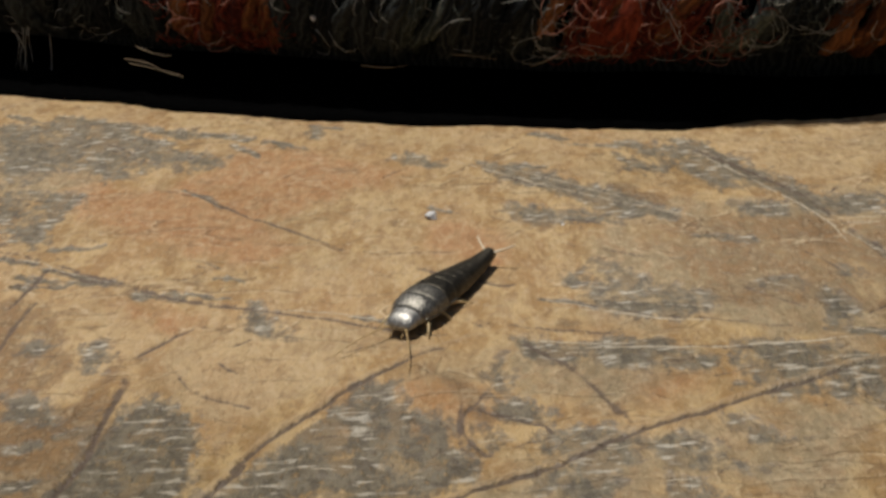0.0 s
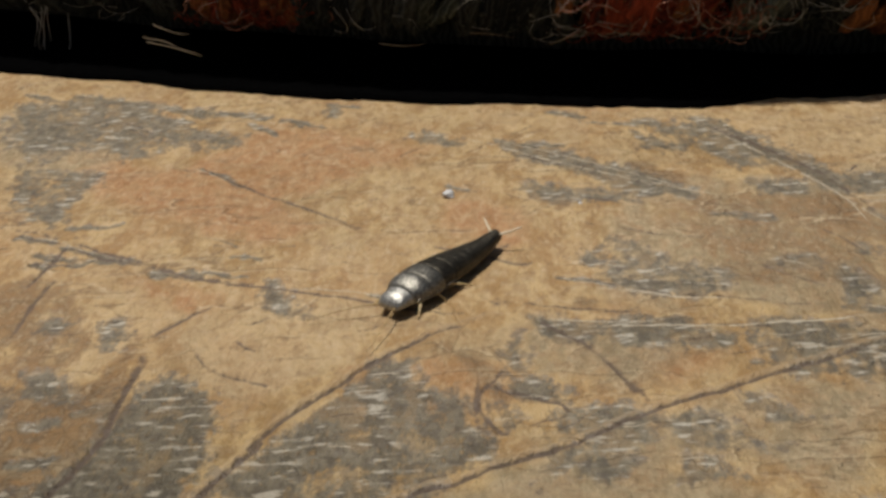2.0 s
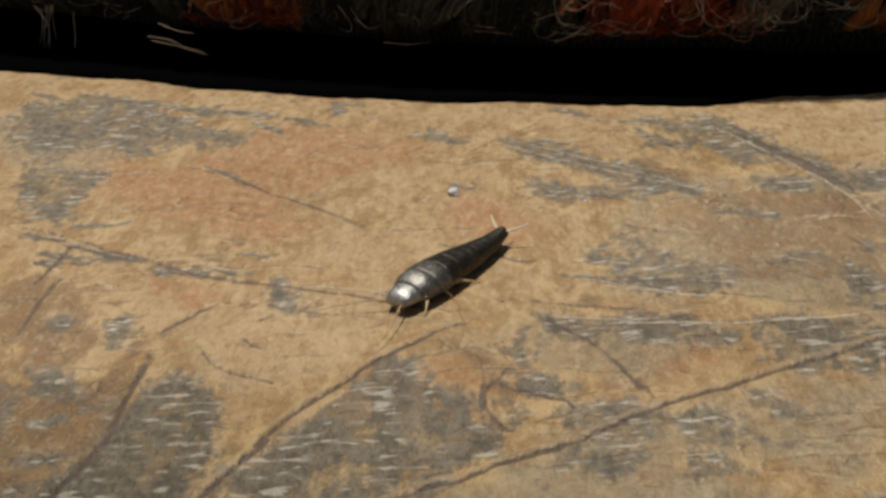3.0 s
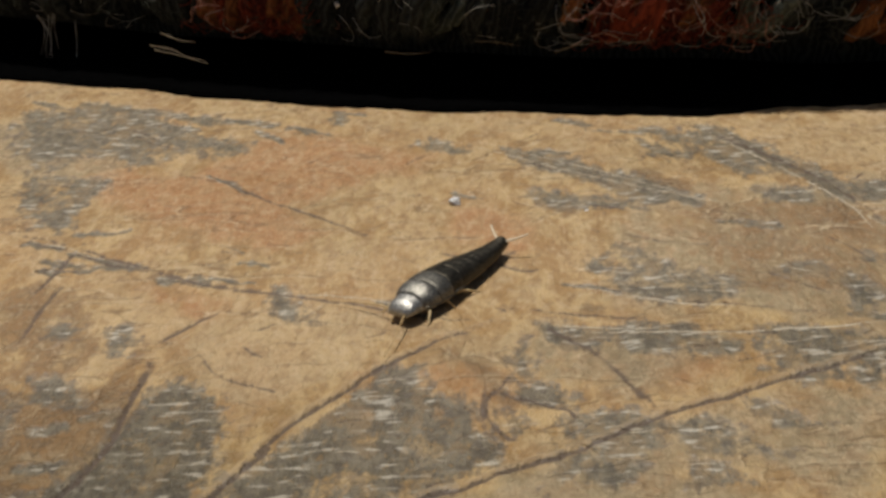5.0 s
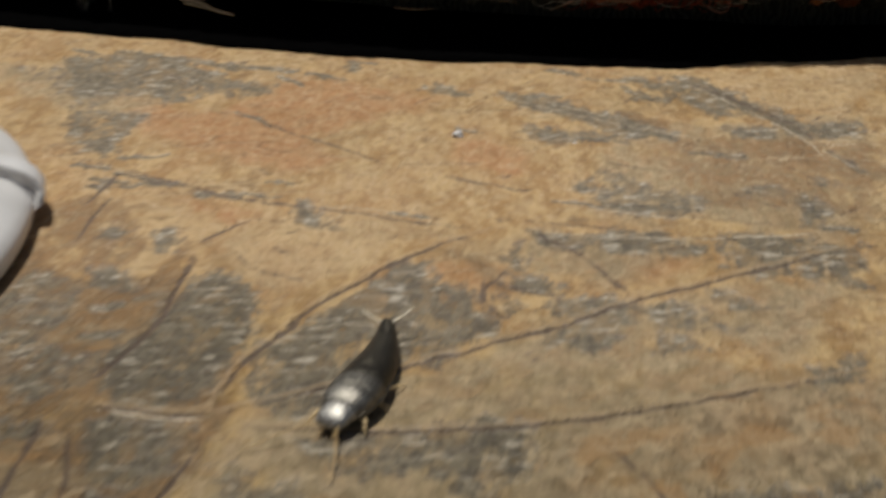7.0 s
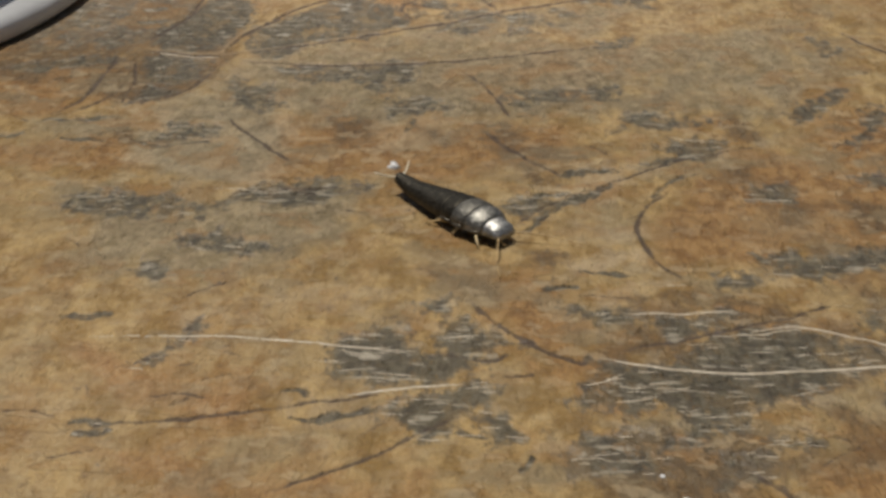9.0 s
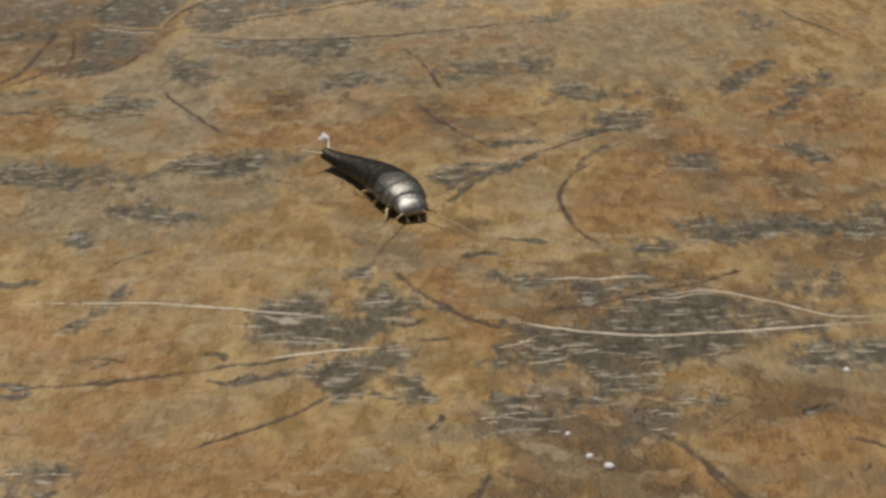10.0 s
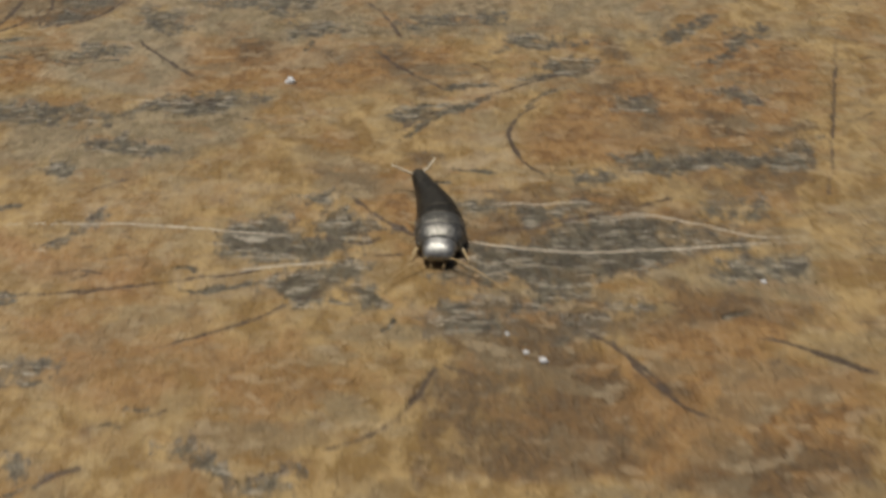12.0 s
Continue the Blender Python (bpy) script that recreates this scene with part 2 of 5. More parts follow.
CUP_NAVY = plain("navy_glaze", (0.004, 0.014, 0.095), (0.007, 0.021, 0.12), 120, 0.35)
CRUMB = plain("white_crumb", (0.86, 0.84, 0.81), (0.68, 0.65, 0.61), 1800, 0.5, 0.0, 0.0002)
RED = yarn_material("red_wool", (0.06, 0.010, 0.006), (0.33, 0.062, 0.028))
DARK = yarn_material("charcoal_wool", (0.007, 0.008, 0.008), (0.052, 0.057, 0.052))
OLIVE = yarn_material("grey_green_wool", (0.03, 0.036, 0.028), (0.15, 0.16, 0.125))
RUSSET = yarn_material("russet_wool", (0.09, 0.03, 0.011), (0.30, 0.115, 0.04))
# near-black that stands in for shade under and inside the wrapped edge
SHADE_BLACK = plain("shade_black", (0.0015, 0.0015, 0.0015), (0.003, 0.003, 0.003), 2500, 0.95, 0.0, 0.0002)
SHADE_BLACK.node_tree.nodes["Principled BSDF"].inputs["Specular IOR Level"].default_value = 0.0
HAIR = plain("stray_fibre", (0.24, 0.22, 0.18), (0.62, 0.60, 0.54), 600, 0.5)
FLUFF = plain("orange_fibre", (0.55, 0.20, 0.13), (0.74, 0.40, 0.30), 600, 0.5)
THREAD = plain("tan_thread", (0.20, 0.14, 0.08), (0.34, 0.26, 0.16), 900, 0.7)
MORTAR = plain("mortar_bed", (0.16, 0.14, 0.12), (0.24, 0.21, 0.18), 60, 0.5, 0.0, 0.0003)


# ---- mesh helpers ----
def mesh_of(bm, name, material, smooth=True):
    bmesh.ops.recalc_face_normals(bm, faces=bm.faces)
    data = bpy.data.meshes.new(name)
    bm.to_mesh(data)
    bm.free()
    data.materials.append(material)
    for p in data.polygons:
        p.use_smooth = smooth
    return data


def part(name, bm, material, parent, label="", smooth=True):
    ob = new(name, mesh_of(bm, name, material, smooth))
    ob.parent = parent
    return tagged(ob, label) if label else ob


def loft(bm, rings, caps=True):
    rows = [[bm.verts.new(p) for p in ring] for ring in rings]
    size = len(rows[0])
    for a, b in zip(rows, rows[1:]):
        for k in range(size):
            bm.faces.new((a[k], a[(k + 1) % size], b[(k + 1) % size], b[k]))
    if caps:
        bm.faces.new(rows[0])
        bm.faces.new(rows[-1])
    return rows


def tube(bm, points, radii, sides=6):
    """A round tube along points, with a radius at each of them."""
    points = [Vector(p) for p in points]
    rings = []
    for k, p in enumerate(points):
        ahead = (points[min(k + 1, len(points) - 1)] - points[max(k - 1, 0)]).normalized()
        side = ahead.cross(Vector((0.13, 0.21, 0.97))).normalized()
        up = side.cross(ahead)
        rings.append([p + radii[k] * (math.cos(a) * side + math.sin(a) * up) for a in (2 * math.pi * j / sides for j in range(sides))])
    loft(bm, rings)


def spline(points, per=8):
    """Points of a smooth curve through the given ones."""
    pts = [Vector((*p, 0.0)[:3]) for p in points]
    pts = [2 * pts[0] - pts[1], *pts, 2 * pts[-1] - pts[-2]]
    out = []
    for a, b, c, d in zip(pts, pts[1:], pts[2:], pts[3:]):
        for k in range(per):
            t = k / per
            out.append(0.5 * (2 * b + (c - a) * t + (2 * a - 5 * b + 4 * c - d) * t * t + (3 * b - a - 3 * c + d) * t ** 3))
    return [*out, pts[-2]]


# ---- value noise on arrays ----
def lattice(ix, iy, seed):
    h = (ix.astype(np.int64) * 374761393 + iy.astype(np.int64) * 668265263 + seed * 982451653) & 0x7FFFFFFF
    h = ((h ^ (h >> 13)) * 1274126177) & 0x7FFFFFFF
    return ((h ^ (h >> 16)) & 0xFFFF) / 65535.0


def value_noise(x, y, seed=0):
    ix, iy = np.floor(x), np.floor(y)
    fx, fy = x - ix, y - iy
    fx, fy = fx * fx * (3 - 2 * fx), fy * fy * (3 - 2 * fy)
    a, b = lattice(ix, iy, seed), lattice(ix + 1, iy, seed)
    c, d = lattice(ix, iy + 1, seed), lattice(ix + 1, iy + 1, seed)
    return (a + (b - a) * fx) * (1 - fy) + (c + (d - c) * fx) * fy - 0.5


def clouds(x, y, size, seed=0, octaves=3):
    return sum(value_noise(x / size * 2 ** k, y / size * 2 ** k, seed + k) * 0.55 ** k for k in range(octaves))


# ---- the floor: rusty, grey-worn, ridged slate, in millimetres ----
def floor_axis(fine_from, fine_to, step, low, high):
    middle = np.arange(fine_from, fine_to, step)
    return np.concatenate([np.linspace(low, fine_from - 1.5, 24), middle, np.linspace(fine_to + 1.5, high, 24)])


GX = floor_axis(-54.0, 58.0, 0.125, -700.0, 700.0)
GY = floor_axis(-114.0, 72.0, 0.165, -800.0, 700.0)
XX, YY = np.meshgrid(GX, GY)
WX = XX + 0.9 * clouds(XX, YY * 0.6, 3.2, 11) + 0.25 * clouds(XX, YY * 0.6, 0.9, 21)
WY = YY + 1.1 * clouds(XX, YY * 0.6, 3.2, 31) + 0.35 * clouds(XX, YY * 0.6, 0.9, 41)
# browner stone near by, plus light falloff over the floor put into the colour
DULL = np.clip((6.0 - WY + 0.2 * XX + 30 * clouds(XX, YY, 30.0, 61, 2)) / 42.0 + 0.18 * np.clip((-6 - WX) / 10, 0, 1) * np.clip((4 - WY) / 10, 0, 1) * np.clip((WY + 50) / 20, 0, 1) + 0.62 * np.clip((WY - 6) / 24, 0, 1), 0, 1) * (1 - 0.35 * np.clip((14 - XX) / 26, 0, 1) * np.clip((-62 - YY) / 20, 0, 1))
WORN = -0.85 + 0.15 * DULL + 0.42 * clouds(XX, YY * 0.7, 12.0, 51, 4)
OCHRE, UMBER, DRAB, CLAY = (np.full(XX.shape, -0.5) + 0.5 * clouds(XX, YY, 16.0, k, 3) for k in (61, 65, 91, 95))
CREASE, RIDGE = np.zeros(XX.shape), np.zeros(XX.shape)


def window(points, margin):
    xs, ys = [p[0] for p in points], [p[1] for p in points]
    i = np.searchsorted(GY, (min(ys) - margin, max(ys) + margin))
    j = np.searchsorted(GX, (min(xs) - margin, max(xs) + margin))
    return slice(*i), slice(*j)


def off_line(x, y, ax, ay, bx, by):
    dx, dy = bx - ax, by - ay
    t = np.clip(((x - ax) * dx + (y - ay) * dy) / (dx * dx + dy * dy + 1e-9), 0, 1)
    return np.hypot(x - ax - t * dx, y - ay - t * dy)


def blot(field, ax, ay, bx, by, half, strength):
    """Marks an elongated stain from a to b."""
    w = window([(ax, ay), (bx, by)], 3 * half + 4)
    d = off_line(WX[w], WY[w], ax, ay, bx, by)
    field[w] = np.maximum(field[w], 1.25 * strength - 1.0 * d / half)


def worn(*args):
    blot(WORN, *args)


BX = WX + 3.2 * clouds(XX, YY * 0.7, 9.0, 201, 4)
BY = WY + 4.0 * clouds(XX, YY * 0.7, 9.0, 211, 4)


def patch(field, peak, points, soft):
    """Marks a many-sided stain, with a wavering edge."""
    w = window(points, 4.0 if field is WORN else 9.0)
    x, y = (WX[w], WY[w]) if field is WORN else (BX[w], BY[w])
    near, inside = np.full(x.shape, 1e9), np.zeros(x.shape, bool)
    for (ax, ay), (bx, by) in zip(points, (*points[1:], points[0])):
        near = np.minimum(near, off_line(x, y, ax, ay, bx, by))
        inside ^= ((ay > y) != (by > y)) & (x < (bx - ax) * (y - ay) / (by - ay + 1e-12) + ax)
    near = np.where(inside, near, -near)
    field[w] = np.maximum(field[w], np.minimum(0.3 + near / soft, peak))


def grey(peak, *points):
    patch(WORN, peak, points, 1.5)


def ochre(peak, *points):
    patch(OCHRE, peak, points, 4.5)


def umber(peak, *points):
    patch(UMBER, peak, points, 2.6)


def drab(peak, *points):
    patch(DRAB, peak, points, 5.0)


def clay(peak, *points):
    patch(CLAY, peak, points, 2.6)


JX = XX + 0.3 * clouds(XX, YY * 0.6, 2.0, 5, 4)
JY = YY + 0.4 * clouds(XX, YY * 0.6, 2.0, 6, 4)
GAPS = np.clip(0.92 + 0.9 * clouds(XX, YY * 0.6, 2.6, 7, 3), 0.35, 1)


def crease(width, *points, whole=0.0):
    """A dark crack in the stone, fading out at both ends."""
    line = spline(points, 6)
    for k, (a, b) in enumerate(zip(line, line[1:])):
        w = window([a, b], 2.5)
        d = off_line(JX[w], JY[w], a.x, a.y, b.x, b.y)
        fade = min(1.0, 0.35 + 4 * min(k, len(line) - k) / len(line))
        CREASE[w] = np.maximum(CREASE[w], fade * np.maximum(GAPS[w], whole) * np.clip(1.15 - d / (1.05 * width), 0, 1))


VEINS = []


def pale(width, *points):
    """A pale mineral streak, slightly raised."""
    VEINS.append((0.85 * width, spline(points, 8)))


def vein(width, *points):
    """A raised ridge, with a crack on its near side."""
    line = spline(points, 6)
    near = []
    for k, (a, b) in enumerate(zip(line, line[1:])):
        w = window([a, b], 3.0)
        d = off_line(JX[w], JY[w], a.x, a.y, b.x, b.y)
        RIDGE[w] = np.maximum(RIDGE[w], np.clip(1.15 - d / (0.85 * width), 0, 1))
        if k % 3 == 0:
            ahead = (b - a).normalized()
            side = 1 if ahead.x > 0 else -1
            near.append((a.x + ahead.y * side * 0.8 * width, a.y - ahead.x * side * 0.8 * width))
    crease(width * 0.5, *near, whole=0.9)


# grey places where the rusty skin is worn through: far stretch
grey(0.5, (-45.7, 51.7), (-42.1, 51.1), (-37.6, 47.1), (-32.8, 45.6), (-29.0, 43.1), (-26.7, 42.3), (-21.8, 38.5), (-21.2, 36.6), (-23.9, 35.9), (-27.2, 37.1), (-28.4, 34.5), (-30.6, 34.1), (-32.7, 37.2), (-36.4, 38.4), (-39.0, 40.2), (-39.2, 37.3), (-41.2, 36.9))
grey(0.85, (-44.3, 47.3), (-39.1, 46.5), (-34.7, 44.6), (-34.1, 39.9), (-39.2, 41.0), (-41.9, 39.2))
grey(0.95, (-33.1, 40.2), (-29.4, 37.4), (-28.2, 34.4), (-30.0, 33.6), (-32.5, 36.4))
grey(0.9, (-30.1, 43.2), (-24.3, 41.2), (-21.4, 39.2), (-21.1, 36.3), (-25.9, 38.1), (-28.2, 39.5))
worn(-40.3, 53.1, -31.3, 49.0, 1.01, 1)
worn(-31.3, 49.0, -25.8, 46.1, 0.82, 1)
worn(-24.6, 45.9, -19.4, 43.5, 0.56, 1)
worn(-20.5, 41.8, -17.9, 39.0, 0.47, 0.9)
worn(-17.6, 42.0, -13.6, 39.9, 0.39, 1)
worn(-38.0, 48.8, -27.1, 44.4, 0.57, 0.9)
worn(-45.6, 55.2, -39.1, 50.7, 0.62, 0.7)
grey(0.8, (-13.7, 43.0), (-13.3, 46.2), (-12.3, 45.4), (-12.3, 42.2))
grey(0.85, (-5.6, 37.3), (-4.1, 37.0), (-2.0, 35.0), (-0.7, 33.1), (-2.4, 33.1), (-4.2, 34.3))
grey(0.9, (-35.9, 25.1), (-34.7, 26.7), (-33.1, 25.3), (-32.4, 21.3), (-34.1, 21.1), (-36.1, 21.8))
worn(-35.7, 30.4, -33.6, 31.6, 0.70, 0.8)
worn(-38.8, 28.9, -36.7, 30.2, 0.69, 0.7)
grey(0.7, (-40.5, 34.7), (-38.3, 32.4), (-36.9, 27.6), (-38.2, 27.2))
worn(-31.4, 19.9, -28.0, 19.8, 0.46, 1)
worn(-35.4, 17.9, -32.5, 17.2, 0.50, 1)
worn(-33.1, 14.5, -30.1, 13.4, 0.52, 0.95)
worn(-31.2, 15.8, -28.1, 14.0, 0.40, 1)
worn(-28.7, 12.9, -25.3, 13.2, 0.52, 1)
worn(-28.2, 14.2, -25.7, 12.9, 0.49, 1)
worn(-32.9, 12.5, -29.0, 12.5, 0.51, 0.9)
worn(-22.9, 11.0, -19.2, 9.5, 0.58, 1)
worn(-18.8, 10.2, -16.0, 9.0, 0.33, 0.8)
worn(-21.9, 30.2, -18.8, 26.6, 0.30, 0.9)
worn(-22.8, 31.2, -21.2, 29.5, 0.23, 0.8)
worn(-17.8, 13.3, -15.2, 11.8, 0.40, 0.8)
worn(-19.5, 15.8, -17.6, 14.8, 0.26, 0.6)
grey(0.85, (-14.7, 8.5), (-13.4, 7.8), (-11.9, 5.8), (-10.3, 2.5), (-12.4, 2.9), (-13.3, 4.9))
worn(-5.9, 5.5, -3.9, 4.5, 0.46, 0.8)
grey(0.9, (-29.7, 3.6), (-28.4, 3.9), (-27.0, 3.0), (-27.6, 1.8), (-28.8, 2.1))
grey(0.85, (-25.0, 0.3), (-25.1, 2.8), (-24.2, 3.3), (-23.0, 1.7), (-23.1, -0.7), (-24.1, -1.1))
grey(0.6, (-28.8, -4.0), (-26.4, -4.5), (-24.6, -5.8), (-23.3, -8.0), (-25.3, -8.5), (-27.7, -7.6))
worn(-23.5, -9.3, -21.7, -8.4, 0.57, 0.8)
worn(-26.3, -11.0, -24.3, -10.5, 0.62, 0.8)
worn(-25.5, -14.8, -23.6, -14.3, 0.76, 0.7)
grey(0.62, (-20.4, -5.5), (-18.8, -5.4), (-18.1, -7.0), (-15.1, -8.3), (-16.5, -9.3), (-16.2, -11.8), (-14.3, -14.4), (-13.7, -16.9), (-20.8, -16.4), (-20.5, -11.5))
grey(0.78, (-5.2, -3.9), (-3.1, -3.6), (-2.2, -7.3), (0.1, -8.9), (0.8, -12.5), (2.7, -13.6), (2.0, -16.2), (-1.7, -17.7), (-11.3, -17.0), (-9.3, -12.6), (-7.0, -8.3))
grey(0.9, (2.0, -7.0), (5.8, -7.3), (6.7, -9.4), (6.0, -10.8), (4.0, -9.9), (3.0, -8.2))
grey(0.8, (1.7, -9.9), (3.4, -10.1), (4.3, -12.3), (3.0, -12.8), (1.7, -11.4))
grey(0.7, (3.0, -3.4), (3.8, -2.3), (3.6, -6.0), (2.7, -6.0))
grey(0.72, (5.0, 0.7), (8.0, 0.3), (11.8, 0.7), (15.4, -0.3), (16.2, -2.1), (13.2, -3.2), (9.6, -2.9), (7.9, -2.4), (6.1, -1.2))
grey(0.62, (12.5, -3.2), (16.9, -2.8), (20.8, -1.0), (25.3, -2.0), (25.7, -4.4), (21.7, -5.6), (18.0, -6.7), (19.3, -5.3), (14.9, -4.3))
grey(0.75, (9.6, 7.2), (12.7, 6.4), (15.3, 5.2), (18.3, 3.4), (15.1, 3.1), (11.7, 4.1))
worn(6.4, 6.8, 9.9, 5.3, 0.34, 0.9)
grey(0.85, (26.1, 6.5), (27.0, 5.3), (28.1, 3.5), (26.9, 0.0), (25.5, 0.3), (25.6, 2.8))
worn(26.6, 0.2, 28.8, -0.8, 0.40, 0.9)
grey(0.75, (24.7, -6.0), (26.3, -5.2), (27.8, -4.6), (26.4, -10.2), (25.2, -8.6))
grey(0.5, (11.6, -12.1), (13.9, -11.6), (15.6, -14.3), (18.1, -16.2), (16.2, -16.3), (13.1, -15.8))
grey(0.45, (16.7, -10.6), (19.0, -11.1), (20.5, -13.4), (18.2, -13.9))
grey(0.5, (8.7, -15.5), (10.2, -16.8), (8.5, -18.4), (6.9, -18.3), (7.5, -15.5))
grey(0.42, (13.3, -17.0), (15.9, -17.8), (16.0, -19.0), (12.7, -18.7))
grey(0.95, (2.5, 33.0), (6.4, 31.7), (11.4, 26.7), (15.2, 23.2), (16.4, 19.8), (12.7, 20.8), (11.2, 24.3), (7.6, 26.9), (4.4, 29.3))
grey(0.85, (4.7, 22.6), (8.3, 22.2), (12.8, 21.4), (13.7, 19.5), (9.1, 20.0), (7.4, 20.7))
worn(15.1, 22.0, 17.6, 20.2, 0.41, 0.8)
worn(5.9, 32.5, 8.3, 31.7, 0.53, 0.7)
grey(0.85, (14.4, 34.1), (16.2, 32.7), (18.5, 30.7), (16.8, 29.5), (14.8, 31.0))
grey(0.8, (15.4, 37.6), (18.1, 36.4), (20.3, 33.2), (22.1, 32.3), (23.4, 28.7), (23.9, 26.0), (22.4, 25.5), (21.0, 29.0), (18.6, 32.1))
worn(20.1, 36.6, 25.6, 28.1, 0.59, 1)
worn(25.6, 28.1, 28.4, 23.6, 0.82, 1)
grey(1, (28.1, 24.5), (31.3, 22.6), (34.8, 22.7), (33.9, 18.9), (30.0, 19.0))
grey(0.85, (22.9, 23.1), (25.4, 22.1), (27.6, 21.3), (25.7, 19.1), (23.3, 19.9))
worn(19.0, 15.7, 22.8, 14.8, 0.63, 0.9)
grey(0.85, (21.2, 8.1), (23.4, 9.0), (24.8, 7.8), (24.1, 6.5), (21.9, 7.1))
grey(0.8, (28.3, 11.1), (29.8, 10.2), (28.8, 7.7), (27.7, 8.8))
worn(30.5, 16.3, 31.9, 11.5, 0.51, 0.7)
grey(0.36, (10.9, 13.4), (12.7, 11.1), (15.0, 9.0), (19.5, 6.1), (17.9, 4.1), (12.2, 5.1), (8.5, 9.2))
worn(7.0, 41.1, 10.2, 38.5, 0.50, 0.8)
worn(10.6, 37.2, 15.1, 36.6, 0.73, 0.6)
worn(-13.2, 46.2, -10.9, 45.2, 0.73, 0.6)
worn(-1.9, 23.8, 0.2, 23.0, 0.44, 0.8)
ochre(0.9, (-35.3, 38.2), (-24.8, 32.6), (-19.3, 36.0), (-12.4, 37.9), (-5.0, 34.0), (-2.9, 31.0), (-7.7, 30.3), (-11.3, 26.9), (-15.3, 24.9), (-10.3, 17.4), (-13.3, 13.6), (-20.5, 17.5), (-27.8, 24.1), (-32.9, 31.0))
ochre(0.6, (-21.2, 38.5), (-12.5, 39.4), (-2.9, 32.3), (-4.8, 29.9), (-14.5, 29.9), (-20.2, 32.0))
ochre(0.7, (-2.4, 17.6), (1.1, 19.4), (4.2, 15.7), (2.0, 12.9), (-1.4, 13.2))
ochre(0.6, (-24.8, 10.8), (-17.2, 6.3), (-18.0, 3.8), (-22.2, 6.8))
ochre(0.7, (-2.0, -4.1), (1.6, -6.6), (1.7, -10.6), (0.3, -9.2), (-1.5, -7.0))
ochre(0.45, (-6.6, -5.1), (-3.1, -10.3), (-2.0, -12.3), (-4.7, -11.4))
ochre(0.5, (12.4, -4.6), (17.6, -7.3), (14.4, -8.4), (10.7, -7.4))
# darker brown ground beside the cup
umber(1.2, (-40.0, -3.0), (-35.0, 0.5), (-31.0, -4.0), (-27.0, -9.0), (-25.0, -16.0), (-26.5, -26.0), (-30.0, -33.0), (-40.0, -36.0), (-44.0, -14.0))
grey(0.35, (-37.0, -12.0), (-31.0, -9.0), (-28.5, -17.0), (-30.5, -24.0), (-35.0, -25.0))
umber(0.38, (-35.5, 7.8), (-29.8, 9.8), (-26.3, 0.7), (-29.2, -5.8), (-34.0, -4.4))
drab(0.9, (-52.0, 50.4), (-41.5, 49.6), (-32.2, 36.0), (-37.5, 31.1), (-47.2, 37.0))
grey(0.25, (-50.3, 49.0), (-41.9, 48.4), (-34.4, 37.3), (-38.9, 34.3))
clay(0.55, (-14.8, -35.1), (-6.7, -32.1), (-4.5, -42.5), (-5.7, -52.2), (-11.3, -52.2))
clay(0.5, (0.8, -36.9), (8.0, -37.0), (9.4, -46.4), (1.2, -48.8))
grey(1.10, (19.6, 37.4), (21.9, 36.6), (26.3, 29.6), (31.0, 21.2), (29.9, 18.3), (27.1, 21.7), (21.8, 31.3))
grey(0.90, (1.8, 34.2), (5.2, 32.9), (12.3, 26.9), (17.9, 21.3), (17.2, 19.1), (12.0, 22.4), (6.3, 27.8))
grey(0.70, (14.6, 37.2), (20.0, 35.9), (23.9, 27.6), (22.9, 25.9), (18.4, 30.7))
grey(0.70, (-45.7, 51.7), (-39.0, 52.4), (-30.3, 46.8), (-22.2, 39.3), (-24.0, 36.7), (-32.8, 40.9), (-38.1, 37.2), (-41.4, 37.6))
grey(0.60, (-39.9, 32.6), (-36.4, 32.8), (-32.4, 30.9), (-33.2, 24.7), (-33.3, 20.1), (-37.7, 25.3))
grey(0.60, (4.7, 23.3), (11.5, 22.5), (13.1, 20.2), (7.3, 19.5))
grey(0.60, (22.4, 23.1), (27.2, 21.9), (26.2, 19.1), (23.3, 20.3))
umber(0.85, (-21.1, 0.1), (-21.0, -4.6), (-21.1, -9.1), (-21.9, -13.3), (-23.1, -16.2), (-25.1, -16.1), (-25.5, -14.6), (-24.6, -10.8), (-23.5, -6.9), (-22.3, -3.2))
umber(0.8, (25.3, 18.9), (28.8, 19.0), (29.3, 14.9), (29.4, 11.5), (26.7, 11.5), (25.8, 15.1))
umber(0.7, (4.5, 20.6), (6.5, 21.6), (7.4, 19.7), (6.4, 18.7))
umber(0.6, (14.2, 27.3), (17.9, 26.8), (18.1, 24.3), (14.4, 24.5))
umber(0.6, (8.2, 2.9), (10.0, 2.3), (9.6, 1.3), (8.1, 1.6))
umber(0.5, (-4.9, -8.8), (-2.8, -9.6), (-2.0, -11.0), (-4.1, -11.2))
umber(0.4, (-1.0, -0.3), (0.5, -3.6), (1.3, -6.5), (-0.1, -5.7))
drab(0.6, (4.2, -0.0), (11.4, -3.1), (16.7, -4.3), (11.4, -10.1), (6.2, -7.0))
drab(0.5, (7.2, -13.6), (17.2, -11.9), (26.7, -8.7), (24.0, -19.5), (6.9, -18.3))
clay(0.6, (21.0, 39.8), (38.5, 37.1), (35.1, 23.9), (30.4, 26.4), (25.6, 31.1))
clay(0.4, (-10.8, 43.8), (12.7, 38.7), (9.9, 33.3), (-2.1, 37.9))
clay(0.4, (-11.2, 13.3), (-4.0, 15.6), (-2.1, 10.3), (-6.0, 6.1), (-10.2, 8.4))
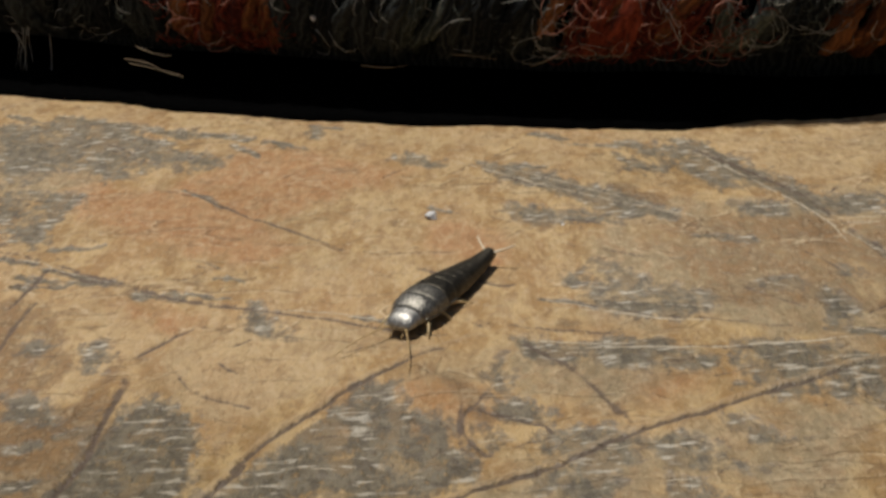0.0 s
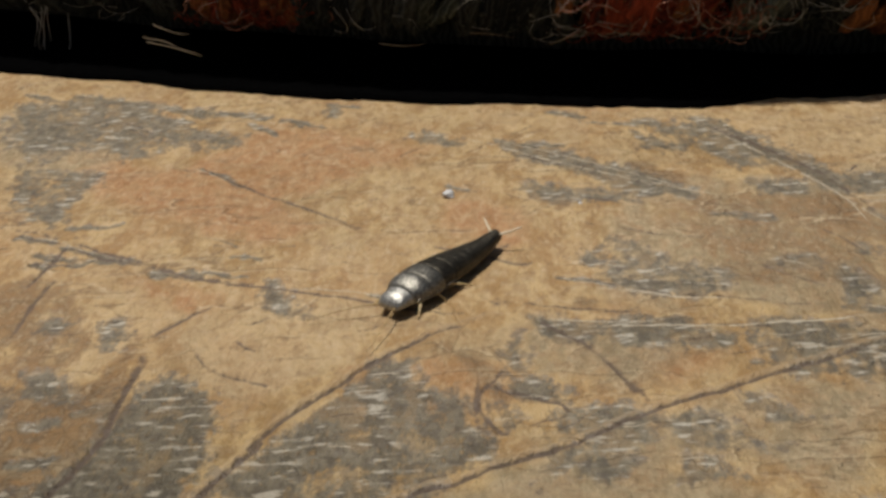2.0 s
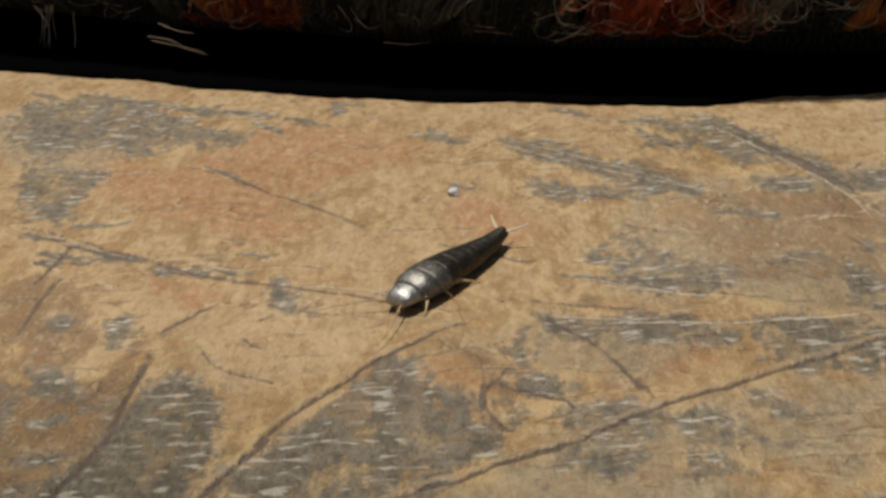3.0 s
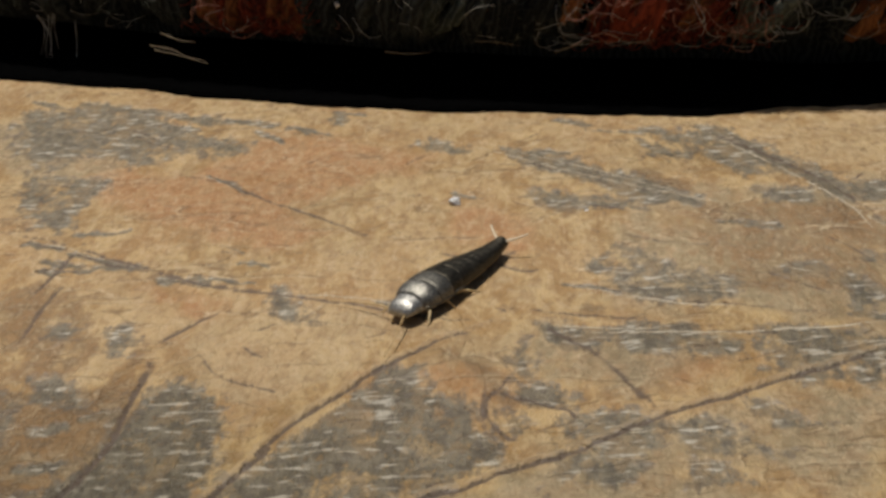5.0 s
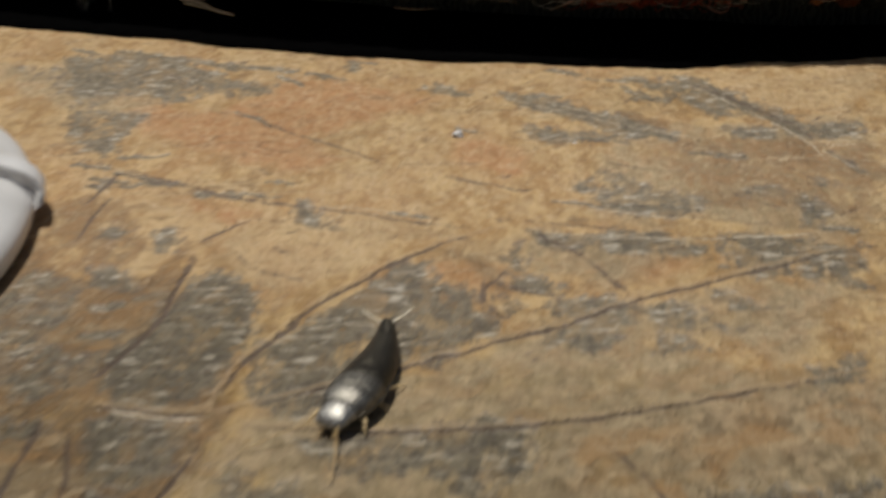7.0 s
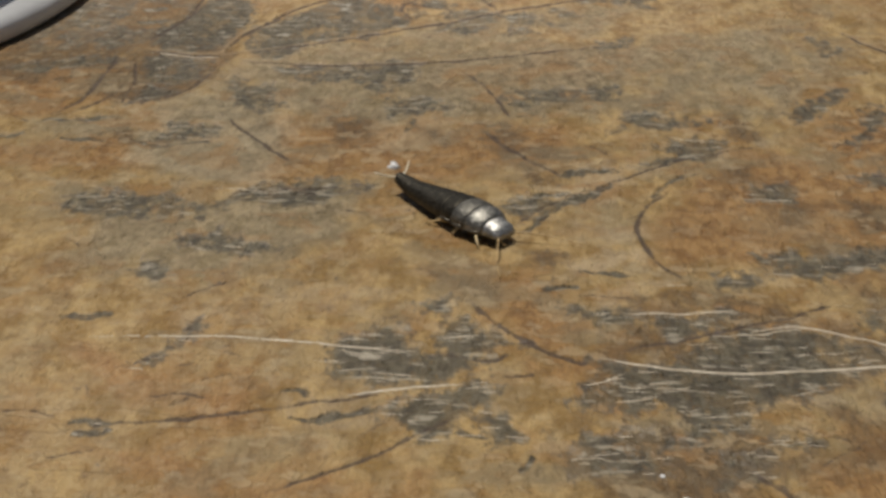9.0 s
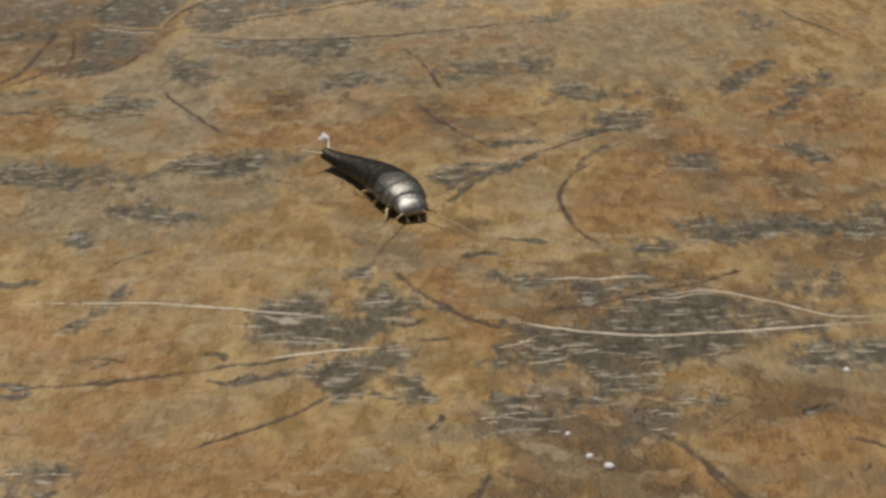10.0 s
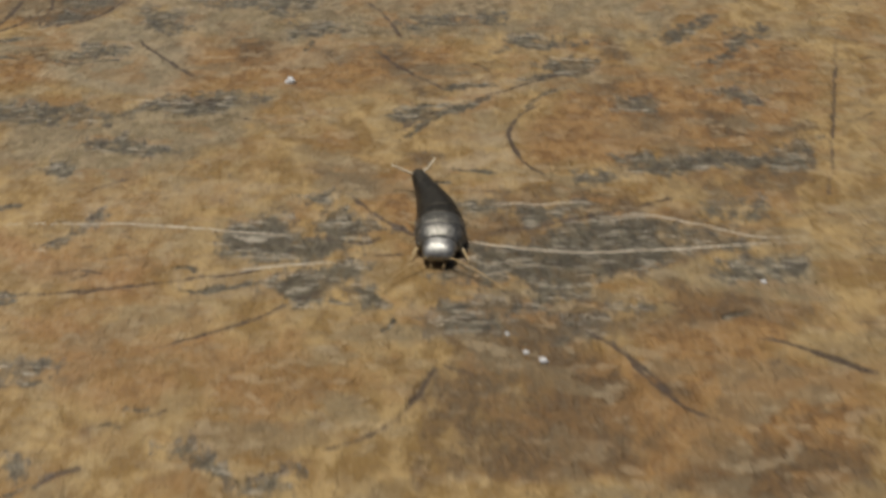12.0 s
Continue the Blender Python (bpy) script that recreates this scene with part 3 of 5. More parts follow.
# middle stretch
umber(0.95, (-32.8, -3.1), (-29.5, -4.5), (-26.5, -4.7), (-22.8, -3.5), (-21.4, 0.8), (-20.9, -8.6), (-22.7, -15.5), (-24.6, -19.7), (-27.0, -24.6), (-30.2, -28.2), (-35.7, -29.0), (-39.1, -26.2), (-36.3, -18.4), (-31.9, -13.0))
grey(0.85, (-21.0, -9.2), (-18.7, -5.2), (-15.5, -7.6), (-14.1, -11.3), (-15.3, -16.8), (-15.3, -21.0), (-16.1, -24.8), (-22.8, -24.7), (-23.9, -18.7), (-22.4, -14.7))
grey(0.45, (-32.5, -4.4), (-28.7, -5.9), (-27.9, -12.0), (-31.1, -16.4), (-34.2, -16.3))
grey(0.5, (-27.9, -16.5), (-24.1, -17.6), (-24.2, -21.8), (-27.2, -23.6), (-30.0, -20.6))
drab(0.9, (-23.3, -26.1), (-17.7, -25.7), (-15.6, -27.6), (-15.8, -31.9), (-17.0, -35.3), (-19.3, -37.5), (-22.1, -38.4), (-22.5, -32.6))
grey(0.7, (-23.1, -26.3), (-17.6, -26.1), (-15.9, -27.8), (-16.4, -31.9), (-18.5, -33.5), (-21.5, -31.8))
grey(0.5, (-20.2, -34.3), (-17.4, -35.1), (-19.3, -37.2), (-21.6, -38.1))
grey(0.75, (-36.7, -29.8), (-33.5, -28.1), (-29.7, -27.1), (-25.6, -25.4), (-25.0, -27.6), (-28.8, -29.3), (-33.7, -30.4))
grey(0.62, (-13.6, -17.4), (-10.3, -13.9), (-7.4, -9.7), (-2.3, -9.5), (2.1, -15.2), (-2.2, -19.3), (-7.2, -22.2), (-10.3, -25.9), (-13.7, -23.9))
grey(0.8, (1.9, -7.0), (4.7, -7.1), (5.9, -9.6), (3.6, -10.1))
grey(0.55, (-10.1, -28.6), (-6.2, -26.9), (-2.2, -27.7), (3.8, -27.1), (4.0, -32.2), (1.6, -35.4), (-2.1, -32.1), (-5.2, -32.3))
grey(0.45, (-13.7, -31.9), (-9.7, -33.6), (-7.1, -38.3), (-9.1, -41.2), (-11.5, -38.2))
grey(0.5, (1.5, -36.9), (5.1, -36.9), (7.9, -39.2), (3.1, -41.3))
grey(0.5, (11.6, -37.0), (15.6, -38.5), (13.6, -40.1))
grey(0.6, (21.6, -21.9), (25.5, -20.5), (25.0, -23.0), (22.1, -23.7))
grey(0.5, (5.8, -11.3), (11.2, -11.5), (11.3, -14.9), (5.5, -17.4))
grey(0.5, (17.6, -3.8), (29.4, -2.9), (27.8, -10.3), (20.7, -7.7))
drab(0.8, (4.1, -19.5), (8.3, -19.6), (9.1, -24.5), (5.1, -24.6))
drab(0.55, (-14.5, -24.9), (-2.2, -20.3), (6.3, -17.4), (14.6, -19.7), (24.3, -25.8), (20.8, -41.4), (8.3, -41.9), (-2.1, -35.3), (-9.2, -39.7), (-13.3, -38.2))
drab(0.6, (-17.1, -39.6), (-12.2, -38.2), (-6.7, -46.3), (-6.3, -53.4), (-14.9, -53.3), (-17.5, -47.5))
drab(0.7, (-28.2, -43.0), (-23.9, -41.6), (-21.7, -43.7), (-22.0, -46.9), (-25.4, -46.9))
worn(-26.7, -43.1, -22.0, -42.2, 0.42, 0.7)
worn(-31.0, -46.5, -29.6, -46.5, 0.62, 0.7)
grey(0.45, (-16.5, -43.7), (-12.2, -44.4), (-11.9, -47.5), (-15.9, -46.9))
clay(0.9, (4.1, -28.2), (5.7, -27.6), (7.1, -30.6), (7.7, -33.3), (5.8, -32.4))
clay(0.6, (-22.5, -38.1), (-19.1, -38.5), (-16.9, -41.0), (-19.5, -42.4), (-21.2, -41.0))
clay(0.5, (-15.3, -21.0), (-13.3, -20.0), (-12.0, -24.9), (-13.7, -31.9), (-14.2, -35.1))
ochre(0.7, (-37.3, -31.5), (-32.9, -30.3), (-27.0, -31.7), (-25.8, -38.0), (-28.6, -41.6), (-33.8, -42.2))
ochre(0.5, (-23.0, -31.8), (-22.2, -35.8), (-24.0, -38.1), (-25.8, -35.0))
ochre(0.5, (-31.6, -48.7), (-25.2, -47.5), (-18.4, -48.1), (-17.4, -53.3), (-30.1, -53.3))
ochre(0.55, (-8.3, -42.5), (-2.1, -41.8), (8.1, -43.9), (20.2, -44.0), (18.2, -53.4), (-7.5, -53.4))
ochre(0.5, (8.9, -27.2), (24.7, -23.9), (22.8, -32.6), (11.1, -32.4))
ochre(0.5, (-4.3, -4.2), (0.5, -3.1), (1.8, -9.4), (-2.3, -8.1))
umber(0.6, (-21.3, -43.7), (-19.5, -44.4), (-18.3, -48.7), (-19.7, -48.1))
umber(0.55, (11.2, -43.0), (12.6, -44.6), (14.8, -47.1), (14.0, -48.3), (11.4, -46.5))
umber(0.5, (4.1, -41.9), (6.7, -43.9), (5.6, -45.2), (4.0, -43.9))
umber(0.5, (0.5, -6.9), (1.6, -8.2), (1.5, -12.4), (0.6, -11.2))
umber(0.5, (-6.1, -7.9), (-2.3, -8.7), (-3.2, -11.0), (-5.5, -11.0))
crease(0.22, (-22.1, -38.4), (-19.3, -37.5), (-17.0, -35.4), (-15.8, -32.1), (-15.4, -28.5))
crease(0.2, (-23.6, -26.5), (-22.4, -32.6), (-22.1, -38.1))
crease(0.3, (-27.5, -41.6), (-26.2, -38.0), (-25.6, -32.6), (-25.3, -26.5))
crease(0.25, (8.5, -29.7), (10.3, -33.1), (11.9, -37.2), (13.1, -41.5))
crease(0.3, (10.9, -44.6), (12.7, -48.3), (14.7, -51.8), (17.0, -54.3))
crease(0.3, (-11.8, -41.2), (-10.1, -44.4), (-7.1, -48.2), (-5.1, -51.0))
umber(0.6, (4.0, -43.0), (6.2, -43.8), (9.1, -45.4), (8.2, -46.8), (5.4, -45.3))
umber(0.6, (12.3, -45.4), (15.1, -51.1), (17.5, -55.0), (16.1, -55.6), (13.1, -51.1))
grey(0.8, (21.4, -44.7), (22.4, -44.7), (21.9, -46.6), (21.2, -46.6))
grey(0.6, (13.3, -60.2), (15.9, -59.1), (16.6, -60.2), (14.5, -62.4), (13.1, -61.3))
grey(0.5, (-4.2, -55.0), (0.5, -54.3), (2.5, -56.8), (-2.1, -57.4))
grey(0.5, (-10.3, -59.2), (-8.0, -59.5), (-8.2, -60.6), (-9.8, -60.6))
clay(0.5, (5.1, -56.2), (10.2, -56.8), (10.7, -58.5), (6.9, -58.6))
clay(0.5, (-9.4, -56.2), (-6.9, -54.3), (-5.9, -58.0), (-8.5, -58.6))
worn(-25.3, -47.0, -21.5, -47.4, 0.36, 0.7)
worn(-17.7, -47.8, -12.6, -48.2, 0.36, 0.7)
worn(-27.9, -43.1, -22.9, -42.7, 0.41, 0.7)
# near stretch
umber(0.6, (-34.7, -15.4), (-16.5, -15.7), (-15.6, -23.1), (-16.0, -31.5), (-18.7, -36.1), (-22.3, -38.3), (-26.5, -33.0), (-29.7, -31.3))
clay(0.5, (-21.9, -39.7), (-15.8, -34.9), (-14.3, -26.6), (-13.8, -15.8), (-9.3, -15.8), (-11.3, -33.1), (-14.8, -39.1), (-20.1, -42.6))
drab(0.6, (-12.0, -26.6), (8.0, -26.9), (11.7, -34.9), (4.9, -40.7), (-4.1, -42.0), (-10.2, -36.2))
drab(0.5, (14.7, -27.0), (39.5, -16.7), (42.5, -27.4), (36.4, -41.0), (24.0, -40.8))
drab(0.7, (-21.5, -57.9), (-12.4, -58.0), (-3.0, -54.6), (2.6, -55.8), (1.3, -59.1), (-1.5, -69.0), (-9.3, -70.8), (-17.5, -70.8))
umber(0.5, (14.2, -49.3), (17.1, -49.9), (19.8, -53.5), (16.2, -52.9))
umber(0.45, (-4.7, -37.7), (0.1, -39.2), (1.5, -46.1), (-0.3, -47.3))
umber(0.45, (32.5, -40.9), (34.7, -47.6), (32.8, -47.5), (30.3, -43.6))
ochre(0.7, (-7.1, -42.0), (0.6, -39.2), (2.6, -47.4), (-0.8, -51.1), (-4.7, -49.8))
ochre(0.6, (3.9, -40.7), (13.2, -47.4), (17.1, -52.4), (11.5, -52.3), (5.5, -47.4))
ochre(0.6, (-24.8, -47.2), (-18.9, -47.2), (-15.3, -53.4), (-19.7, -54.6), (-22.9, -53.4))
ochre(0.5, (4.8, -28.5), (9.2, -28.6), (8.5, -34.9), (5.9, -34.9))
ochre(0.8, (37.2, -46.3), (44.3, -38.2), (50.6, -47.7), (47.9, -59.2), (44.8, -55.9), (41.1, -51.3))
grey(0.55, (-21.3, -58.5), (-16.9, -57.9), (-9.6, -60.1), (-9.6, -62.2), (-15.7, -62.2), (-20.3, -61.7))
grey(0.7, (-9.5, -58.8), (-4.7, -55.7), (-3.5, -57.2), (1.7, -55.5), (1.1, -57.7), (-4.0, -59.3))
grey(0.7, (-10.6, -65.4), (-8.3, -64.2), (-6.7, -65.7), (-3.0, -67.1), (-4.5, -68.1), (-9.4, -66.7))
grey(0.7, (-13.5, -69.2), (-11.4, -69.0), (-10.3, -71.2), (-12.3, -71.9))
worn(-9.9, -59.0, -6.2, -59.6, 0.51, 0.7)
worn(-4.8, -57.4, -0.5, -56.3, 0.45, 0.8)
worn(4.3, -44.8, 4.5, -42.1, 0.28, 0.7)
grey(0.75, (25.5, -49.4), (28.5, -47.5), (31.5, -47.9), (29.2, -50.7), (26.4, -51.0))
grey(0.65, (37.3, -41.2), (39.5, -37.0), (42.8, -35.2), (43.0, -37.6), (40.6, -39.9), (37.8, -44.0))
grey(0.65, (42.8, -45.7), (45.0, -39.9), (47.5, -37.5), (47.6, -39.9), (44.5, -45.3), (42.0, -49.1), (39.9, -49.1))
grey(0.75, (31.3, -56.6), (34.2, -55.6), (35.8, -57.5), (34.7, -59.3), (31.5, -59.3))
grey(0.75, (40.1, -54.8), (42.4, -54.1), (44.3, -57.2), (42.6, -57.8))
grey(0.4, (13.8, -34.9), (23.2, -35.0), (22.1, -38.0), (14.9, -37.9))
grey(0.5, (41.8, -20.4), (45.2, -24.0), (43.3, -25.7))
grey(0.5, (22.0, -42.2), (28.9, -41.6), (30.7, -43.6), (24.8, -44.9))
worn(14.3, -64.7, 16.1, -61.0, 0.36, 1)
worn(16.1, -61.0, 20.7, -56.7, 0.50, 0.9)
worn(18.0, -54.9, 21.7, -53.5, 0.65, 0.8)
worn(24.0, -52.2, 26.4, -51.0, 0.63, 0.8)
worn(26.2, -54.7, 23.7, -59.1, 0.44, 0.6)
clay(0.9, (18.3, -62.2), (22.3, -62.2), (22.7, -64.4), (21.2, -65.8), (18.9, -65.4))
clay(0.7, (17.6, -68.5), (22.6, -66.1), (22.9, -69.8), (18.9, -70.3))
clay(0.6, (16.2, -56.4), (23.5, -53.0), (26.4, -50.6), (26.3, -52.4), (21.6, -56.4), (17.2, -59.1))
ochre(1.0, (23.6, -62.2), (26.0, -58.0), (30.5, -51.2), (35.4, -49.4), (40.9, -52.5), (43.9, -55.9), (46.7, -59.2), (43.7, -65.2), (39.4, -66.1), (31.0, -68.0), (25.2, -70.7), (23.0, -66.1))
umber(0.55, (30.4, -52.4), (32.8, -51.2), (32.4, -55.0), (30.4, -55.0))
umber(0.5, (35.0, -59.1), (37.0, -60.2), (36.0, -64.2), (34.4, -63.7))
umber(0.5, (14.3, -66.2), (18.9, -66.6), (18.1, -68.0), (14.8, -68.2))
umber(0.6, (39.8, -59.1), (44.3, -62.2), (46.8, -62.2), (42.7, -66.1), (39.3, -64.2))
ochre(0.9, (7.7, -71.2), (11.6, -70.0), (17.3, -72.5), (19.0, -77.4), (18.3, -81.9), (14.4, -80.4), (12.0, -76.6))
umber(0.45, (8.5, -71.6), (11.8, -72.5), (12.3, -75.8), (10.8, -75.0))
ochre(0.6, (13.8, -82.6), (18.8, -80.8), (26.1, -80.4), (22.4, -81.8), (17.4, -84.0))
crease(0.28, (10.7, -74.6), (12.0, -77.0), (14.0, -79.7), (16.6, -82.0), (18.1, -82.9))
grey(0.7, (31.4, -68.0), (33.5, -67.5), (36.5, -68.9), (39.3, -67.1), (45.7, -68.4), (45.2, -70.7), (38.7, -70.0), (34.5, -71.7), (32.0, -70.0))
grey(0.85, (27.5, -71.3), (30.0, -70.5), (31.6, -71.6), (30.5, -73.0), (27.8, -72.6))
grey(0.8, (43.9, -65.4), (46.7, -64.0), (46.0, -67.3), (44.0, -67.7))
worn(15.7, -73.7, 17.7, -72.9, 0.39, 0.7)
worn(18.9, -70.3, 21.2, -71.2, 0.42, 0.7)
worn(15.8, -59.1, 17.6, -58.0, 0.38, 0.8)
grey(1, (1.9, -80.6), (4.7, -79.4), (5.5, -78.0), (6.6, -79.3), (7.5, -80.8), (8.0, -81.9), (11.6, -81.9), (12.4, -82.6), (10.1, -84.7), (9.7, -85.5), (8.3, -85.1), (5.5, -85.6), (4.7, -84.8), (2.1, -84.2))
grey(0.9, (9.1, -77.8), (10.9, -77.2), (12.2, -78.9), (14.1, -80.4), (13.0, -81.3), (11.6, -82.6), (8.7, -81.9), (8.6, -79.7))
grey(1, (5.9, -88.2), (7.1, -87.4), (10.4, -85.7), (11.8, -84.9), (13.0, -87.3), (11.4, -88.8), (10.5, -90.6), (8.9, -91.2), (7.4, -90.0))
grey(0.7, (7.4, -75.8), (8.9, -75.4), (9.3, -76.6), (7.9, -77.0))
worn(-0.1, -86.3, 1.2, -86.7, 0.37, 1)
worn(0.9, -89.4, 2.9, -89.0, 0.25, 0.9)
worn(3.2, -88.8, 5.2, -88.4, 0.38, 0.9)
grey(0.95, (-10.0, -83.6), (-8.9, -80.9), (-6.4, -78.1), (-5.7, -78.9), (-7.3, -81.3), (-9.3, -83.7))
grey(0.9, (12.1, -89.4), (12.7, -88.3), (14.2, -89.9), (14.6, -91.4), (12.9, -91.8))
worn(11.0, -90.5, 12.2, -91.3, 0.25, 0.9)
worn(-15.3, -77.8, -13.2, -77.1, 0.41, 1)
worn(-11.4, -90.2, -9.5, -89.7, 0.32, 1)
worn(-11.0, -91.5, -9.3, -90.4, 0.38, 0.8)
grey(0.85, (-8.8, -98.5), (-7.2, -97.7), (-5.0, -98.0), (-5.4, -99.6), (-7.1, -100.1), (-8.3, -100.2))
worn(-6.1, -100.6, -5.1, -100.3, 0.31, 0.7)
worn(14.9, -93.4, 14.6, -94.5, 0.28, 0.6)
grey(0.88, (16.7, -87.8), (18.1, -86.0), (19.8, -84.6), (18.8, -82.4), (20.9, -83.3), (24.1, -82.5), (26.1, -79.6), (29.2, -77.9), (32.2, -77.9), (34.6, -79.0), (36.9, -80.5), (39.7, -81.7), (36.4, -83.1), (32.6, -85.2), (30.3, -87.2), (28.2, -88.0), (27.1, -88.9), (24.1, -88.6), (23.2, -87.9), (20.8, -88.7), (19.8, -87.3), (17.8, -88.1))
grey(0.85, (17.3, -76.6), (20.7, -75.6), (22.0, -77.0), (20.7, -77.9))
grey(0.65, (22.6, -77.3), (24.8, -77.3), (27.7, -76.4), (26.2, -79.0), (23.9, -79.8))
grey(0.6, (37.0, -75.7), (39.8, -74.7), (41.5, -76.5), (39.3, -78.9), (36.6, -78.2))
grey(0.5, (23.5, -87.3), (28.3, -87.2), (27.3, -90.3), (24.0, -90.4))
drab(0.9, (33.6, -87.9), (35.9, -85.9), (39.8, -83.8), (42.0, -84.5), (41.0, -88.5), (38.0, -89.1), (35.5, -88.5))
grey(0.42, (36.2, -84.5), (42.0, -84.5), (41.4, -87.1), (36.4, -87.2))
grey(0.8, (28.5, -91.3), (31.1, -91.1), (31.2, -92.1), (29.4, -92.3))
worn(35.6, -92.4, 37.0, -91.9, 0.26, 0.8)
drab(0.8, (16.5, -91.0), (22.1, -90.4), (25.2, -92.1), (30.9, -93.2), (24.9, -96.6), (21.9, -95.5), (17.8, -95.6), (16.2, -93.4))
grey(0.45, (16.8, -92.2), (22.0, -91.9), (22.2, -94.2), (17.5, -94.5))
grey(0.45, (25.2, -92.1), (28.7, -92.7), (28.1, -95.5), (25.3, -95.5))
umber(0.8, (17.8, -93.4), (18.7, -93.4), (18.4, -97.7), (17.6, -100.7), (17.0, -100.7))
umber(0.7, (20.3, -95.6), (24.3, -96.6), (25.6, -99.6), (24.6, -100.7), (19.3, -100.8))
umber(0.6, (24.0, -91.3), (27.3, -90.3), (27.4, -90.9), (24.6, -92.1))
ochre(0.7, (30.3, -90.3), (40.8, -89.6), (38.2, -100.5), (31.3, -100.6), (30.3, -97.5))
ochre(0.45, (-14.4, -80.6), (-9.0, -84.2), (-2.4, -84.8), (-1.1, -87.5), (-8.8, -87.5), (-12.3, -87.6))
ochre(0.4, (-10.2, -94.2), (-0.6, -93.6), (9.2, -94.6), (12.7, -99.8), (0.9, -101.0), (-4.1, -99.0))
clay(0.4, (-9.3, -74.2), (0.0, -73.4), (7.3, -75.0), (6.8, -77.4), (0.2, -79.0), (-5.4, -79.0))
clay(0.4, (0.3, -84.1), (4.9, -86.1), (5.8, -87.4), (1.7, -88.1))
clay(0.5, (18.8, -75.8), (22.8, -72.4), (26.2, -73.3), (22.6, -75.8))
grey(0.9, (2.5, -106.4), (4.1, -106.5), (5.7, -106.8), (6.7, -108.9), (5.3, -108.3), (3.6, -107.4))
grey(0.75, (10.3, -108.6), (11.7, -108.6), (11.9, -109.8), (10.9, -110.0))
grey(0.6, (8.0, -110.3), (9.7, -109.7), (10.4, -110.7), (8.7, -111.2))
grey(0.6, (-5.4, -108.0), (-3.8, -108.4), (-3.1, -109.4), (-4.2, -110.1), (-4.8, -110.0))
worn(-4.2, -111.0, -2.9, -110.5, 0.40, 0.7)
worn(-0.5, -104.2, 0.5, -104.7, 0.22, 0.5)
worn(-0.1, -102.8, 1.2, -102.8, 0.28, 0.6)
umber(0.6, (-0.6, -103.6), (0.3, -103.9), (0.4, -105.0), (-0.3, -105.0))
umber(0.5, (17.4, -100.5), (20.7, -99.2), (25.4, -98.6), (27.9, -100.3), (25.2, -102.7), (21.9, -104.9), (19.4, -104.4))
ochre(0.6, (25.4, -97.9), (34.0, -96.5), (44.4, -97.7), (41.2, -110.7), (21.2, -111.1), (21.9, -104.9))
umber(0.8, (33.3, -105.8), (34.2, -105.5), (35.1, -106.2), (34.4, -106.8), (33.5, -106.8))
umber(0.8, (36.5, -106.8), (37.4, -106.5), (37.5, -107.2), (36.7, -107.4))
umber(0.7, (28.9, -105.6), (30.0, -105.2), (29.7, -106.7), (28.9, -106.5))
umber(0.6, (25.8, -108.5), (27.6, -107.5), (28.4, -108.5), (26.5, -109.9))
umber(0.6, (21.0, -110.0), (22.2, -109.5), (22.1, -111.1), (20.7, -111.1))
umber(0.5, (29.6, -99.4), (31.5, -100.3), (32.3, -101.7), (30.4, -101.5))
umber(0.5, (20.1, -106.6), (21.3, -107.1), (20.4, -107.7))
umber(0.5, (15.5, -101.7), (16.8, -101.1), (16.3, -103.4), (15.6, -103.7))
umber(0.6, (26.3, -104.1), (27.0, -103.8), (26.9, -104.6))
clay(0.5, (36.8, -108.3), (41.6, -109.2), (41.2, -110.7), (35.8, -110.3))
clay(0.5, (25.0, -106.0), (27.2, -105.4), (26.8, -106.4))
clay(0.4, (40.2, -98.9), (41.5, -100.7), (40.4, -102.5))
crease(0.24, (28.3, -95.3), (29.2, -97.3), (30.1, -99.7), (31.6, -101.9), (34.1, -104.3))
crease(0.3, (37.2, -95.1), (39.2, -95.5), (41.5, -97.4), (43.6, -98.6))
crease(0.2, (11.8, -107.1), (13.0, -106.4), (14.5, -105.2), (15.4, -104.2))
drab(0.7, (10.7, 17.1), (31.2, 8.6), (27.8, -4.6), (19.0, -0.6), (9.7, 3.6))
clay(0.45, (-18.9, -39.6), (-12.9, -38.6), (-6.9, -41.8), (-5.2, -48.8), (-6.3, -53.4), (-16.5, -53.3))
umber(0.42, (18.1, -96.8), (25.5, -95.4), (28.5, -100.3), (27.1, -111.0), (16.0, -111.2), (16.2, -102.8))
umber(0.4, (34.2, -105.8), (42.2, -106.7), (41.2, -110.7), (30.5, -110.9))
clay(0.75, (-17.6, 3.7), (-9.1, 5.5), (-4.2, 2.9), (-6.2, -1.4), (-10.0, -7.0), (-12.8, -11.4), (-15.9, -7.9), (-18.4, -4.1), (-18.7, 1.3))
clay(0.6, (-33.5, 11.8), (-23.0, 8.8), (-17.8, 2.9), (-22.1, -0.7), (-24.6, -5.8), (-29.0, -3.2))
clay(0.5, (-1.4, -0.3), (4.2, -0.8), (5.2, -5.5), (2.4, -5.9), (0.5, -3.6))
ochre(0.4, (-15.3, -0.6), (-11.5, -0.9), (-12.2, -10.8), (-15.1, -7.9))
clay(0.75, (-20.1, -38.8), (-12.9, -38.2), (-7.0, -41.1), (-4.6, -48.2), (-5.3, -53.4), (-17.4, -53.3))
drab(0.6, (-22.2, -31.8), (-13.3, -35.2), (-7.1, -38.3), (-7.5, -43.8), (-16.4, -39.6))
drab(0.5, (12.0, 26.9), (34.9, 21.7), (29.7, -1.6), (12.5, 1.9))
umber(0.3, (16.9, 19.1), (34.1, 18.1), (30.6, 2.5), (17.6, 3.1))
